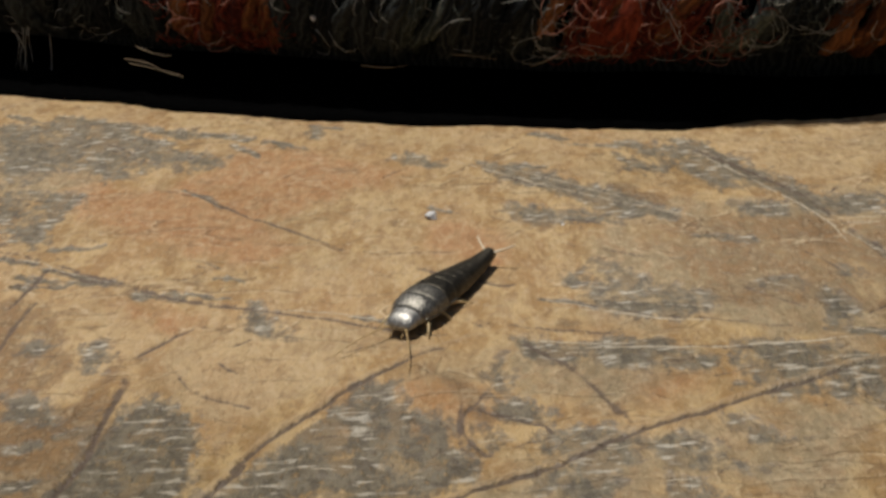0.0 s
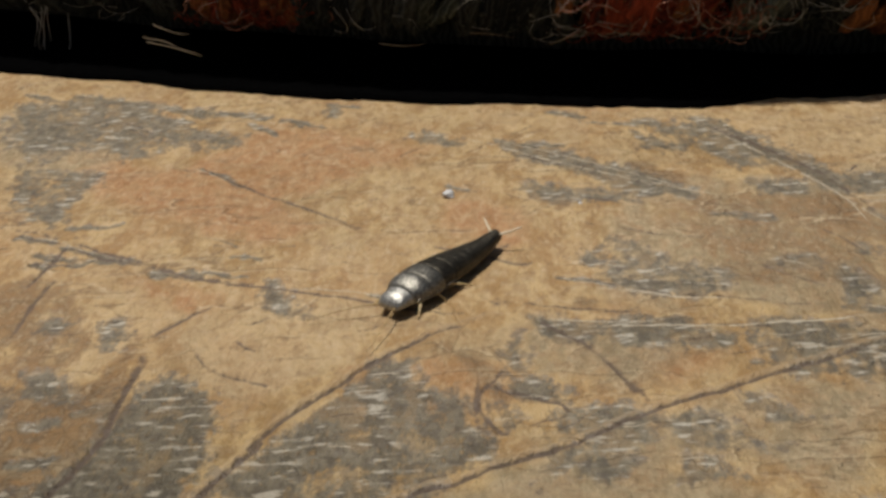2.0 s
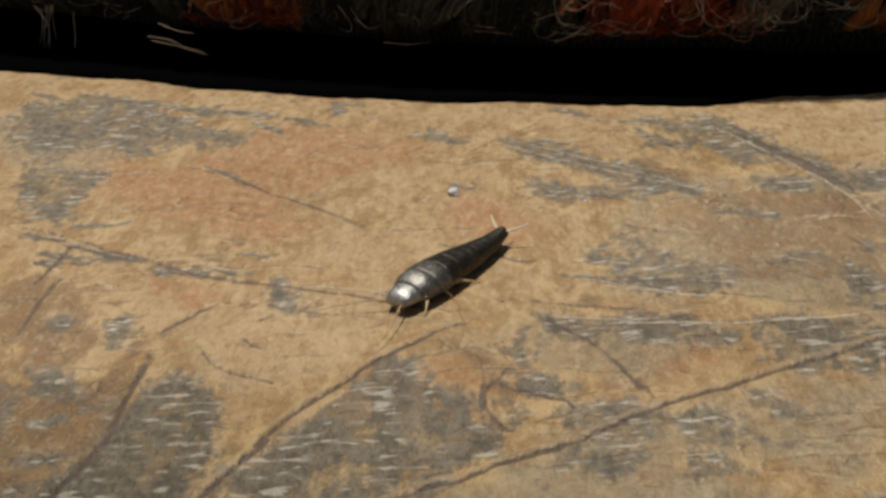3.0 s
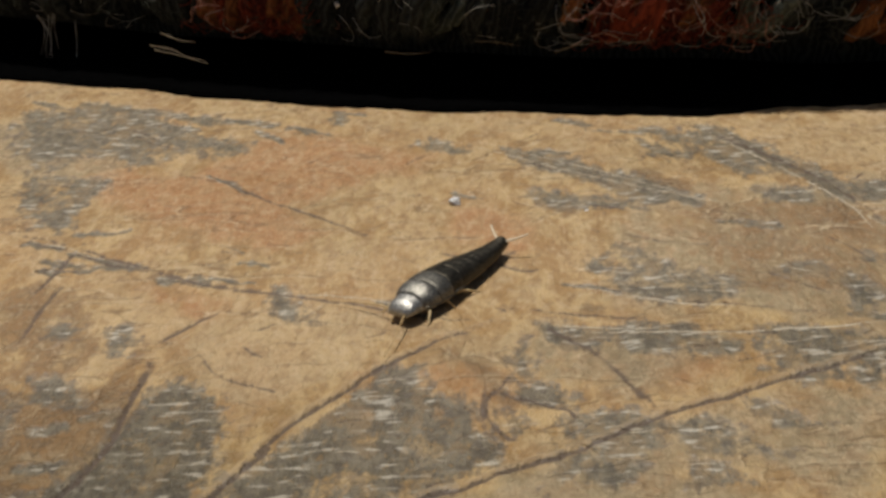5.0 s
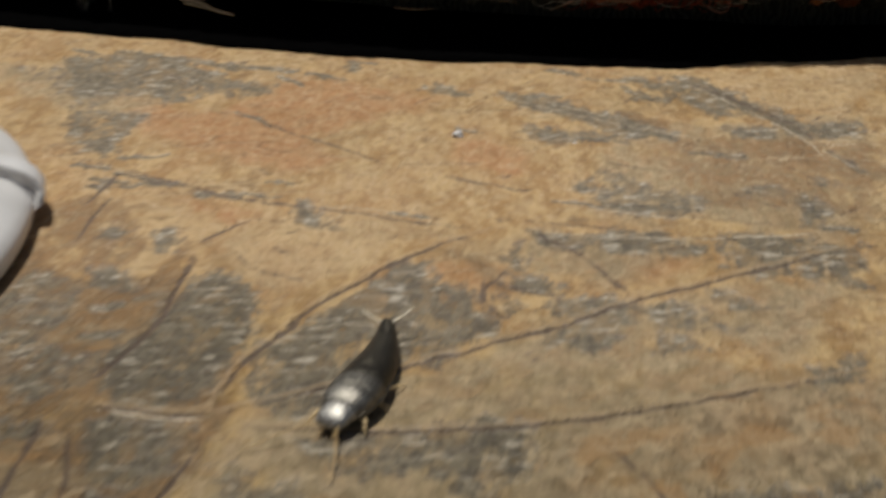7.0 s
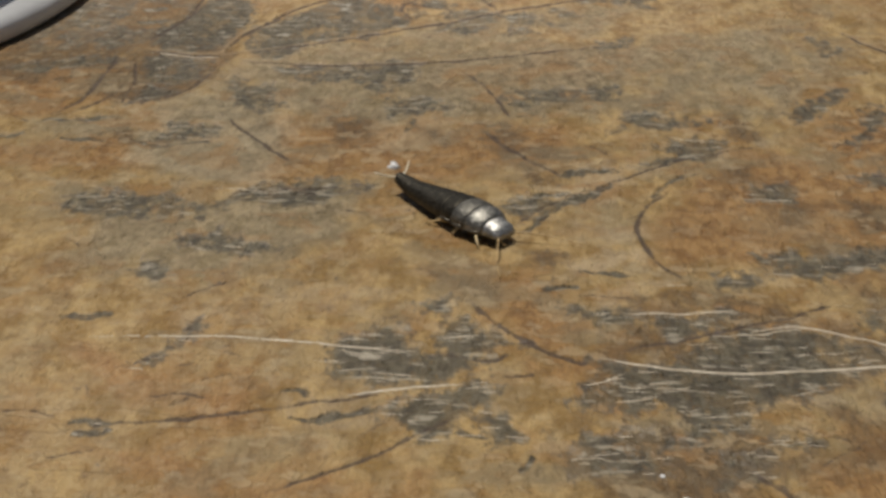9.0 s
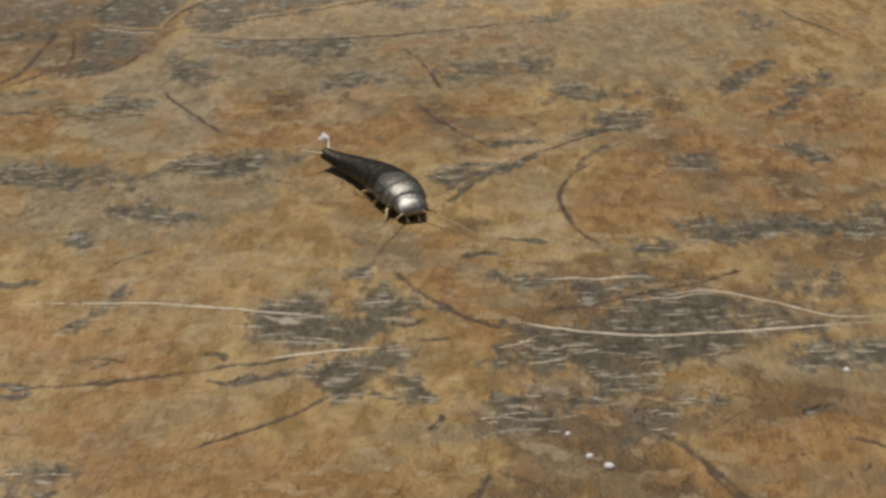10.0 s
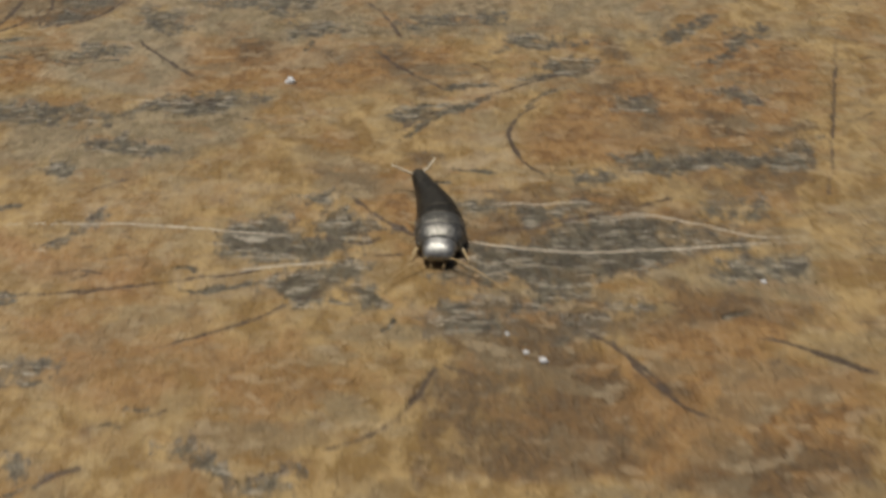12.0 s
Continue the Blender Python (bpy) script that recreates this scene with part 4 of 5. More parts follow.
# ridges, streaks and cracks
pale(0.17, (-35.7, 18.9), (-32.6, 17.6), (-29.8, 15.4), (-26.8, 13.8))
pale(0.17, (-43.4, 55.8), (-37.3, 52.7), (-30.9, 49.4), (-25.8, 46.1))
pale(0.17, (-24.6, 31.9), (-21.7, 29.5), (-18.3, 25.9))
pale(0.17, (-13.3, 7.0), (-9.2, 6.2), (-5.9, 5.2), (-3.9, 4.1))
pale(0.17, (5.4, 0.7), (9.8, -0.2), (12.8, -0.7))
pale(0.17, (8.3, 5.1), (12.1, 3.8), (15.4, 2.8))
pale(0.17, (2.0, 34.0), (6.8, 30.7), (12.3, 26.1), (18.1, 20.7), (19.7, 19.4))
pale(0.17, (30.4, 18.6), (33.8, 18.7))
pale(0.17, (30.1, 17.5), (33.5, 17.6))
pale(0.17, (27.4, 23.1), (29.6, 17.0), (32.1, 11.9))
pale(0.17, (22.4, 7.7), (24.2, 6.7))
pale(0.17, (26.6, 0.6), (28.9, -0.4))
crease(0.2, (-35.6, 18.4), (-32.5, 17.1), (-29.1, 14.6), (-25.1, 12.3), (-19.0, 9.3), (-15.1, 7.9))
crease(0.3, (20.1, 36.9), (22.6, 33.2), (25.7, 28.6), (28.4, 23.6))
crease(0.2, (28.4, 23.6), (30.4, 16.9), (32.2, 12.4))
crease(0.14, (-36.7, 37.7), (-33.9, 36.9))
crease(0.2, (-34.1, 44.2), (-28.8, 39.5), (-25.1, 36.8))
crease(0.14, (-19.7, 15.3), (-17.6, 14.8))
crease(0.14, (-2.6, 12.9), (-0.1, 11.6))
crease(0.16, (6.2, 6.8), (9.9, 5.3), (14.0, 3.6))
crease(0.14, (2.8, 3.4), (8.1, 1.9), (11.8, 0.9))
crease(0.14, (10.2, 5.3), (15.1, 3.1), (19.4, 1.8), (23.0, 1.0))
crease(0.14, (15.3, -1.2), (19.9, -1.9))
crease(0.14, (20.4, 7.9), (24.3, 3.8))
crease(0.16, (25.2, 14.3), (28.6, 8.9))
crease(0.16, (9.2, 20.7), (12.6, 19.3))
crease(0.14, (11.4, 14.9), (14.2, 13.3), (17.4, 12.3))
crease(0.2, (1.8, -6.9), (3.0, -8.4), (6.1, -10.0), (6.7, -10.9))
crease(0.22, (1.3, -6.5), (1.1, -9.3), (2.3, -12.6), (3.0, -13.3))
crease(0.16, (-18.2, -1.1), (-15.6, -5.1), (-12.1, -6.8))
crease(0.14, (-15.3, -0.6), (-13.5, -2.3))
crease(0.16, (-21.1, -0.0), (-20.3, 1.5), (-17.7, 4.6))
crease(0.16, (3.0, 31.5), (7.7, 27.6), (12.1, 23.6))
crease(0.14, (14.1, 31.3), (18.2, 29.1))
crease(0.14, (-41.6, 49.4), (-33.7, 44.9), (-29.6, 41.2))
crease(0.16, (-33.3, 13.7), (-29.3, 12.1))
crease(0.14, (-23.0, 10.7), (-19.3, 8.8))
crease(0.16, (-2.1, 23.3), (0.6, 22.7))
crease(0.14, (-17.5, 41.4), (-13.6, 39.6))
crease(0.14, (7.2, 41.1), (10.2, 38.2))
umber(0.7, (-23.3, -26.1), (-17.7, -25.7), (-15.6, -27.6), (-15.8, -31.9), (-17.0, -35.3), (-19.3, -37.5), (-22.1, -38.4), (-22.5, -32.6))
umber(0.5, (16.5, -91.0), (22.1, -90.4), (25.2, -92.1), (30.9, -93.2), (24.9, -96.6), (21.9, -95.5), (17.8, -95.6), (16.2, -93.4))
grey(0.62, (17.4, -90.4), (24.0, -91.0), (21.9, -93.3), (18.1, -93.1))
umber(0.4, (22.7, -74.9), (30.2, -75.7), (37.5, -77.3), (40.5, -80.3), (32.5, -85.9), (25.5, -87.9), (18.8, -87.3), (19.5, -83.3))
umber(0.35, (35.2, -67.1), (46.5, -65.2), (44.0, -75.7), (37.9, -74.9))
umber(0.35, (30.7, -87.2), (35.3, -89.7), (40.6, -90.2), (40.0, -93.1), (31.5, -93.2))
vein(0.5, (-15.4, -25.0), (-15.0, -21.0), (-13.7, -17.3), (-11.7, -13.4), (-12.3, -13.9), (-10.3, -10.3), (-7.9, -6.8), (-5.3, -3.4), (-3.2, -1.3), (-1.0, 0.3), (2.4, 1.8))
vein(0.5, (-14.5, -25.1), (-10.5, -23.1), (-6.4, -20.9), (-2.3, -18.8), (2.1, -16.6), (6.5, -14.2), (11.7, -11.1), (14.1, -10.0), (18.2, -8.0), (21.5, -6.5), (25.1, -4.7), (28.1, -3.5))
crease(0.32, (11.7, -11.0), (10.0, -7.2), (7.8, -2.6), (5.4, -0.0))
crease(0.22, (-26.2, 31.7), (-21.2, 29.1), (-17.2, 24.8), (-13.0, 21.3), (-8.1, 16.8))
crease(0.26, (-37.8, 20.6), (-32.4, 18.0), (-25.4, 13.0), (-18.6, 8.9), (-13.8, 7.2), (-8.7, 5.2), (-4.6, 3.5), (-1.5, 2.7))
pale(0.2, (-0.8, 35.1), (3.4, 31.7), (10.3, 26.1), (15.5, 22.4), (19.6, 19.5))
pale(0.2, (20.3, 36.0), (23.8, 29.9), (27.2, 22.8), (29.2, 17.8), (29.9, 12.7))
pale(0.26, (6.6, 6.9), (10.9, 4.7), (14.6, 2.8), (18.3, 2.0))
pale(0.24, (6.8, -0.4), (12.3, -1.1), (17.7, -1.6), (23.2, -1.3), (27.6, -0.8))
crease(0.3, (-30.9, 0.1), (-30.8, 5.1), (-30.3, 9.8))
crease(0.26, (-20.9, 0.0), (-19.7, 2.4), (-18.1, 4.3))
crease(0.22, (-2.0, 12.3), (1.6, 10.6), (3.6, 9.4), (4.8, 9.6))
crease(0.26, (1.4, -13.1), (1.2, -9.2), (2.4, -6.2))
vein(0.5, (-23.1, -24.2), (-19.9, -24.7), (-17.0, -25.5), (-14.7, -25.5))
pale(0.3, (-22.7, -25.0), (-19.8, -25.8), (-16.9, -26.3), (-15.4, -26.2))
vein(0.42, (-13.0, -26.6), (-6.7, -27.4), (-1.3, -27.3), (6.3, -26.8), (14.1, -25.0), (19.3, -23.6), (24.7, -21.9))
crease(0.26, (-26.2, -41.7), (-23.9, -36.7), (-23.1, -33.8))
crease(0.24, (-32.4, 7.8), (-31.4, 13.1), (-30.7, 18.0))
crease(0.36, (-20.8, -0.2), (-21.3, -13.3), (-23.5, -20.7))
pale(0.30, (-13.7, -80.4), (-7.1, -80.0), (-0.3, -80.6), (4.2, -81.2), (7.9, -81.8))
crease(0.26, (-10.7, -90.4), (-7.4, -90.1), (-3.6, -89.1), (2.3, -87.5), (5.6, -86.6))
pale(0.32, (3.6, -87.0), (7.6, -86.0), (10.9, -85.5))
pale(0.36, (19.1, -82.2), (21.6, -83.1), (24.8, -83.8), (27.6, -84.0), (31.5, -83.5), (37.2, -82.7), (43.3, -82.0))
crease(0.26, (19.5, -81.6), (23.1, -80.5), (26.9, -78.7), (31.5, -77.1), (34.8, -75.2))
pale(0.26, (28.0, -79.2), (32.1, -78.1), (35.6, -79.4), (39.3, -81.3), (43.1, -81.4))
pale(0.26, (20.9, -76.7), (24.8, -76.6), (28.3, -76.0))
pale(0.2, (8.8, -80.0), (11.8, -79.6))
crease(0.26, (0.7, -96.9), (3.5, -95.0), (7.0, -92.5), (10.7, -89.1))
crease(0.34, (26.7, -93.7), (28.6, -96.2), (30.1, -98.7), (31.2, -101.4))
crease(0.28, (25.5, -57.8), (23.6, -60.4), (22.8, -64.4), (23.7, -69.1), (25.3, -71.8))
crease(0.2, (13.0, -64.9), (15.0, -61.4), (17.5, -58.8), (22.5, -55.0), (28.2, -50.9), (34.0, -48.5))
vein(0.4, (45.8, -18.3), (49.4, -24.6), (52.7, -29.7))
crease(0.24, (-5.8, -57.2), (-1.8, -56.8), (1.7, -55.7))
pale(0.2, (27.6, -79.3), (29.4, -79.2), (31.5, -78.4))
pale(0.14, (25.8, -81.0), (27.1, -80.8))
pale(0.14, (28.5, -81.4), (30.3, -81.3))
pale(0.14, (31.6, -80.8), (32.3, -80.7))
pale(0.14, (33.0, -81.2), (34.0, -81.4))
pale(0.2, (19.9, -87.4), (21.1, -87.2), (22.3, -86.8))
pale(0.16, (23.2, -86.2), (24.6, -85.7))
pale(0.16, (22.0, -85.3), (23.1, -85.3))
pale(0.14, (18.0, -85.7), (19.4, -85.1), (20.8, -84.0))
pale(0.18, (23.8, -72.8), (25.6, -72.8))
pale(0.16, (30.7, -71.0), (33.1, -70.8))
pale(0.14, (18.9, -76.6), (20.1, -76.6))
pale(0.16, (-2.2, -80.4), (-0.2, -80.4))
pale(0.18, (5.9, -84.4), (8.0, -84.6))
pale(0.16, (7.7, -89.6), (8.3, -89.5))
pale(0.14, (13.4, -91.0), (14.4, -91.0))
crease(0.24, (8.6, -81.6), (10.5, -82.3), (12.3, -82.7), (13.3, -81.9))
crease(0.22, (10.7, -75.0), (13.2, -78.6), (15.1, -80.5))
crease(0.2, (13.1, -84.6), (14.9, -84.4))
pale(0.16, (26.5, -46.8), (27.9, -47.4), (30.8, -47.7))
pale(0.18, (30.9, -58.7), (35.0, -59.0))
crease(0.26, (41.4, -54.4), (42.7, -54.6), (44.5, -56.9))
pale(0.16, (-10.4, -57.1), (-8.1, -56.9), (-5.3, -57.7))
pale(0.14, (-16.3, -46.0), (-11.9, -47.0))
crease(0.2, (53.9, -40.1), (49.5, -59.5), (46.1, -74.5))
crease(0.25, (38.6, -95.2), (40.4, -96.5), (43.3, -98.3))
crease(0.3, (12.4, -106.9), (15.7, -103.9), (17.7, -98.7))
crease(0.3, (-2.9, -110.4), (-1.7, -109.4), (-0.9, -108.9))


def scatter_creases(count, seed):
    """Short fine cracks all over the stone, more where it is worn."""
    rng = random.Random(seed)
    for _ in range(count):
        x, y = rng.uniform(-54, 58), rng.uniform(-114, 66)
        i, j = np.searchsorted(GY, y), np.searchsorted(GX, x)
        if rng.random() > 0.35 + 0.6 * float(np.clip(WORN[i, j] + 0.4, 0, 1)):
            continue
        turn, size = max(-0.8, min(0.8, rng.gauss(0, 0.5))), rng.uniform(0.25, 1.7 if y > -50 else 2.4)
        dx, dy, sag = size * math.cos(turn), size * math.sin(turn), rng.uniform(-0.25, 0.25) * size
        crease(rng.uniform(0.07, 0.13), (x - dx, y - dy), (x - 0.3 * sag, y + sag), (x + dx, y + dy))


scatter_creases(700, 8)


def scatter_streaks(count, seed):
    """Thin pale scratches across the worn stone."""
    rng = random.Random(seed)
    while count:
        x, y = rng.uniform(-40, 50), rng.choice((rng.uniform(-112, 50), rng.uniform(-100, -60)))
        i, j = np.searchsorted(GY, y), np.searchsorted(GX, x)
        if WORN[i, j] < 0.25 or -55 < y < -22:
            continue
        count -= 1
        turn, size = rng.gauss(0.05, 0.13), rng.uniform(0.3, 1.1)
        dx, dy, sag = size * math.cos(turn), size * math.sin(turn), rng.uniform(-0.2, 0.2) * size
        pale(rng.uniform(0.08, 0.15), (x - dx, y - dy), (x, y + sag), (x + dx, y + dy))


scatter_streaks(190, 12)


def floor_height(x, y):
    """The slow unevenness of the floor, in millimetres."""
    return 0.5 * clouds(x, y, 38.0, 3, 2) + 0.16 * clouds(x, y, 9.0, 7, 2)


Z = floor_height(XX, YY) + 0.09 * clouds(XX, YY, 1.3, 17, 2)
Z = Z - 0.05 * np.clip(WORN * 2 + 0.5, 0, 1) - 0.12 * CREASE + 0.10 * RIDGE


def ground(x, y):
    """The floor's exact height at a place, in millimetres."""
    j = min(max(int(np.searchsorted(GX, x)), 1), len(GX) - 1)
    i = min(max(int(np.searchsorted(GY, y)), 1), len(GY) - 1)
    return float(Z[i - 1 : i + 1, j - 1 : j + 1].mean())


def build_floor():
    rows, cols = XX.shape
    co = np.stack([XX, YY, Z], -1).reshape(-1, 3) * MM
    n = np.arange(rows * cols).reshape(rows, cols)
    quads = np.stack([n[:-1, :-1], n[:-1, 1:], n[1:, 1:], n[1:, :-1]], -1).reshape(-1, 4)
    data = bpy.data.meshes.new("floor")
    data.vertices.add(len(co))
    data.vertices.foreach_set("co", co.ravel())
    data.loops.add(quads.size)
    data.loops.foreach_set("vertex_index", quads.ravel().astype(np.int32))
    data.polygons.add(len(quads))
    data.polygons.foreach_set("loop_start", np.arange(0, quads.size, 4, dtype=np.int32))
    data.update(calc_edges=True)
    data.polygons.foreach_set("use_smooth", np.ones(len(quads), bool))
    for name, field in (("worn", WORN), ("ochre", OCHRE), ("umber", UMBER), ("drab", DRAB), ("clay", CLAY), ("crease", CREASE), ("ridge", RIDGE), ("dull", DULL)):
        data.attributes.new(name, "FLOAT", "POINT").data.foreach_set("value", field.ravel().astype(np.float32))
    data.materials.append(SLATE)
    top = tagged(new("floor", data), "rust-tan slate floor with grey worn patches and ridges", "floor", kind="structure")
    # the bed beneath the stone skin
    bm = bmesh.new()
    bmesh.ops.create_cube(bm, size=1.0)
    bmesh.ops.scale(bm, vec=(1.4, 1.5, 0.026), verts=bm.verts)
    bmesh.ops.translate(bm, vec=(0, -0.05, -0.0148), verts=bm.verts)
    bmesh.ops.bevel(bm, geom=bm.edges[:], offset=0.002, segments=2, affect="EDGES")
    part("floor_bed", bm, MORTAR, top, "dark mortar bed under the slate", smooth=False)
    for width, line in VEINS:
        bm = bmesh.new()
        rings = []
        for k, p in enumerate(line):
            ahead = (line[min(k + 1, len(line) - 1)] - line[max(k - 1, 0)]).normalized()
            side = Vector((-ahead.y, ahead.x, 0))
            end = min(1.0, 5 * min(k, len(line) - 1 - k) / len(line) + 0.08)
            half = 0.5 * width * end * (1 + 0.08 * math.sin(k * 1.7))
            ring = []
            for across, up in ((-1.0, -0.25), (-0.55, 0.36), (0.0, 0.5), (0.55, 0.36), (1.0, -0.25)):
                q = p + side * across * half
                ring.append(Vector((q.x, q.y, (ground(q.x, q.y) + ground(p.x, p.y)) / 2 + (up - 0.12) * half * 0.34)) * MM)
            rings.append(ring)
        loft(bm, rings)
        part("mineral_streak", bm, PALE, top)
    return top


build_floor()


# ---- the silverfish ----
BODY = 12.4
PLATES = [("head", 1.35), ("pronotum", 1.55), ("mesonotum", 1.45), ("metanotum", 1.35)] + [("abdomen_plate", w) for w in (0.95, 0.9, 0.85, 0.8, 0.75, 0.68, 0.6, 0.5, 0.4, 0.3)]
LENGTH = sum(w for _, w in PLATES)


def half_width(s):
    """Half the body's width at s, 0 at the head's front and 1 at the tail."""
    return float(np.interp(s, [0, 0.02, 0.05, 0.09, 0.115, 0.16, 0.24, 0.32, 0.45, 0.6, 0.78, 0.92, 1.0], [0.84, 1.02, 1.1, 1.14, 1.34, 1.58, 1.72, 1.72, 1.58, 1.38, 1.0, 0.72, 0.5]))


def back_height(s):
    return float(np.interp(s, [0, 0.02, 0.05, 0.09, 0.13, 0.2, 0.32, 0.5, 0.7, 0.86, 0.95, 1.0], [1.05, 1.35, 1.52, 1.64, 1.9, 2.15, 2.2, 2.05, 1.75, 1.55, 1.58, 1.65]))


def belly_height(s):
    """How far the underside is off the floor: the tail is carried high."""
    return float(np.interp(s, [0, 0.08, 0.3, 0.65, 0.85, 1.0], [0.55, 0.4, 0.25, 0.25, 0.4, 0.8]))


def plate_mesh(s0, s1, middle, flare):
    """One shell of the back, widest a little before its hind edge, which laps over the next."""
    bm = bmesh.new()
    rings = []
    overlap = 0.012
    for k in range(9):
        f = k / 8
        s = s0 - 0.004 + (s1 - s0 + overlap) * f
        grow = 1 + flare * (math.sin(math.pi * min(1.0, 0.25 + 0.62 * f)) - 0.9)
        w, h = half_width(min(s, 1.0)) * grow, back_height(min(s, 1.0)) * grow
        if k == 8:
            w, h = w * 0.95, h * 0.95
        low = belly_height(min(s, 1.0))
        waist = low + 0.3 * (h - low)
        x = (middle - s) * BODY
        ring = []
        for a in range(22):
            t = 2 * math.pi * a / 22
            c, d = math.cos(t), math.sin(t)
            z = waist + (h - waist) * d ** 0.85 if d > 0 else waist + (waist - low) * d
            ring.append(Vector((x, w * math.copysign(abs(c) ** 0.9, c), z)) * MM)
        rings.append(ring)
    loft(bm, rings)
    return bm


def limb(bm, points, thick):
    tube(bm, [Vector(p) * MM for p in points], [r * MM for r in thick], 6)


def build_silverfish():
    body = tagged(new("silverfish"), "grey silverfish with metallic scales and pale yellow legs", "insect")
    plates, s = [], 0.0
    for n, (name, w) in enumerate(PLATES):
        s0, s1 = s / LENGTH, (s + w) / LENGTH
        s += w
        mid = (s0 + s1) / 2
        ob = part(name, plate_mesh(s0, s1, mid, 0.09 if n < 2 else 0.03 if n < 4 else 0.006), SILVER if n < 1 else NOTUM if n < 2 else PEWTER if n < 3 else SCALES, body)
        plates.append((ob, mid))
    # pale translucent margins of the three thorax plates
    for n in (1, 2, 3):
        ob, mid = plates[n]
        for side in (1, -1):
            bm = bmesh.new()
            span = [-0.75, -0.45, 0.0, 0.45, 0.72]
            limb(bm, [(x, side * (half_width(mid - x / BODY) + 0.01), 0.86 + 0.1 * x) for x in span], (0.03, 0.06, 0.085, 0.07, 0.03))
            part("pale_margin", bm, PEWTER, ob, "pale margin of the plate")
    head = plates[0][0]
    antennae = []
    for side in (1, -1):
        bm = bmesh.new()
        line = spline([(0, 0, 0), (1.3, 0.35 * side, 0.1), (3.2, 0.8 * side, -0.1), (5.4, 1.1 * side, -0.4)], 6)
        limb(bm, line, [0.07 - 0.045 * k / len(line) for k in range(len(line))])
        antennae.append((part("antenna", bm, BELLY, head, "thin amber antenna"), side))
        bm = bmesh.new()
        limb(bm, spline([(0.3, 0.32 * side, 0.4), (0.75, 0.45 * side, 0.35), (0.95, 0.38 * side, 0.12)], 4), [0.07] * 8 + [0.04])
        part("palp", bm, BELLY, head, "short pale palp")
        bm = bmesh.new()
        bmesh.ops.create_uvsphere(bm, u_segments=10, v_segments=6, radius=0.16 * MM)
        bmesh.ops.translate(bm, vec=Vector((0.05, 0.82 * side, 1.1)) * MM, verts=bm.verts)
        part("eye", bm, EYE, head, "black eye")
    for n, reach in ((1, (0.9, 1.1, 0.9)), (2, (0.1, 1.3, -0.3)), (3, (-0.6, 1.35, -1.5))):
        plate = plates[n][0]
        for side in (1, -1):
            bm = bmesh.new()
            y = 1.0 * side
            hip, knee, foot = (0, y, 0.5), (0.7 * reach[0], y + 0.6 * side, 0.6), (0.8 * (reach[0] + reach[2]), y + (0.6 + 0.36 * reach[1]) * side, 0.04)
            shin = tuple((a * 0.35 + b * 0.65) for a, b in zip(knee, foot))
            limb(bm, [hip, tuple((a + b) / 2 for a, b in zip(hip, knee)), knee, shin, foot], (0.24, 0.17, 0.1, 0.06, 0.04))
            part("leg", bm, LIMB, plate, "pale yellow leg")
    tail = plates[-1][0]
    for y, along, across in ((0.2, -1.1, 1.5), (-0.2, -1.1, -1.5)):
        bm = bmesh.new()
        line = spline([(0, y, 1.3), (along * 0.5, y + across * 0.55, 1.55), (along, y + across, 1.85)], 4)
        limb(bm, line, [0.1 - 0.06 * k / len(line) for k in range(len(line))])
        part("tail_bristle", bm, BRISTLE, tail, "pale tail bristle")
    return body, plates, antennae


FISH, FISH_PLATES, ANTENNAE = build_silverfish()


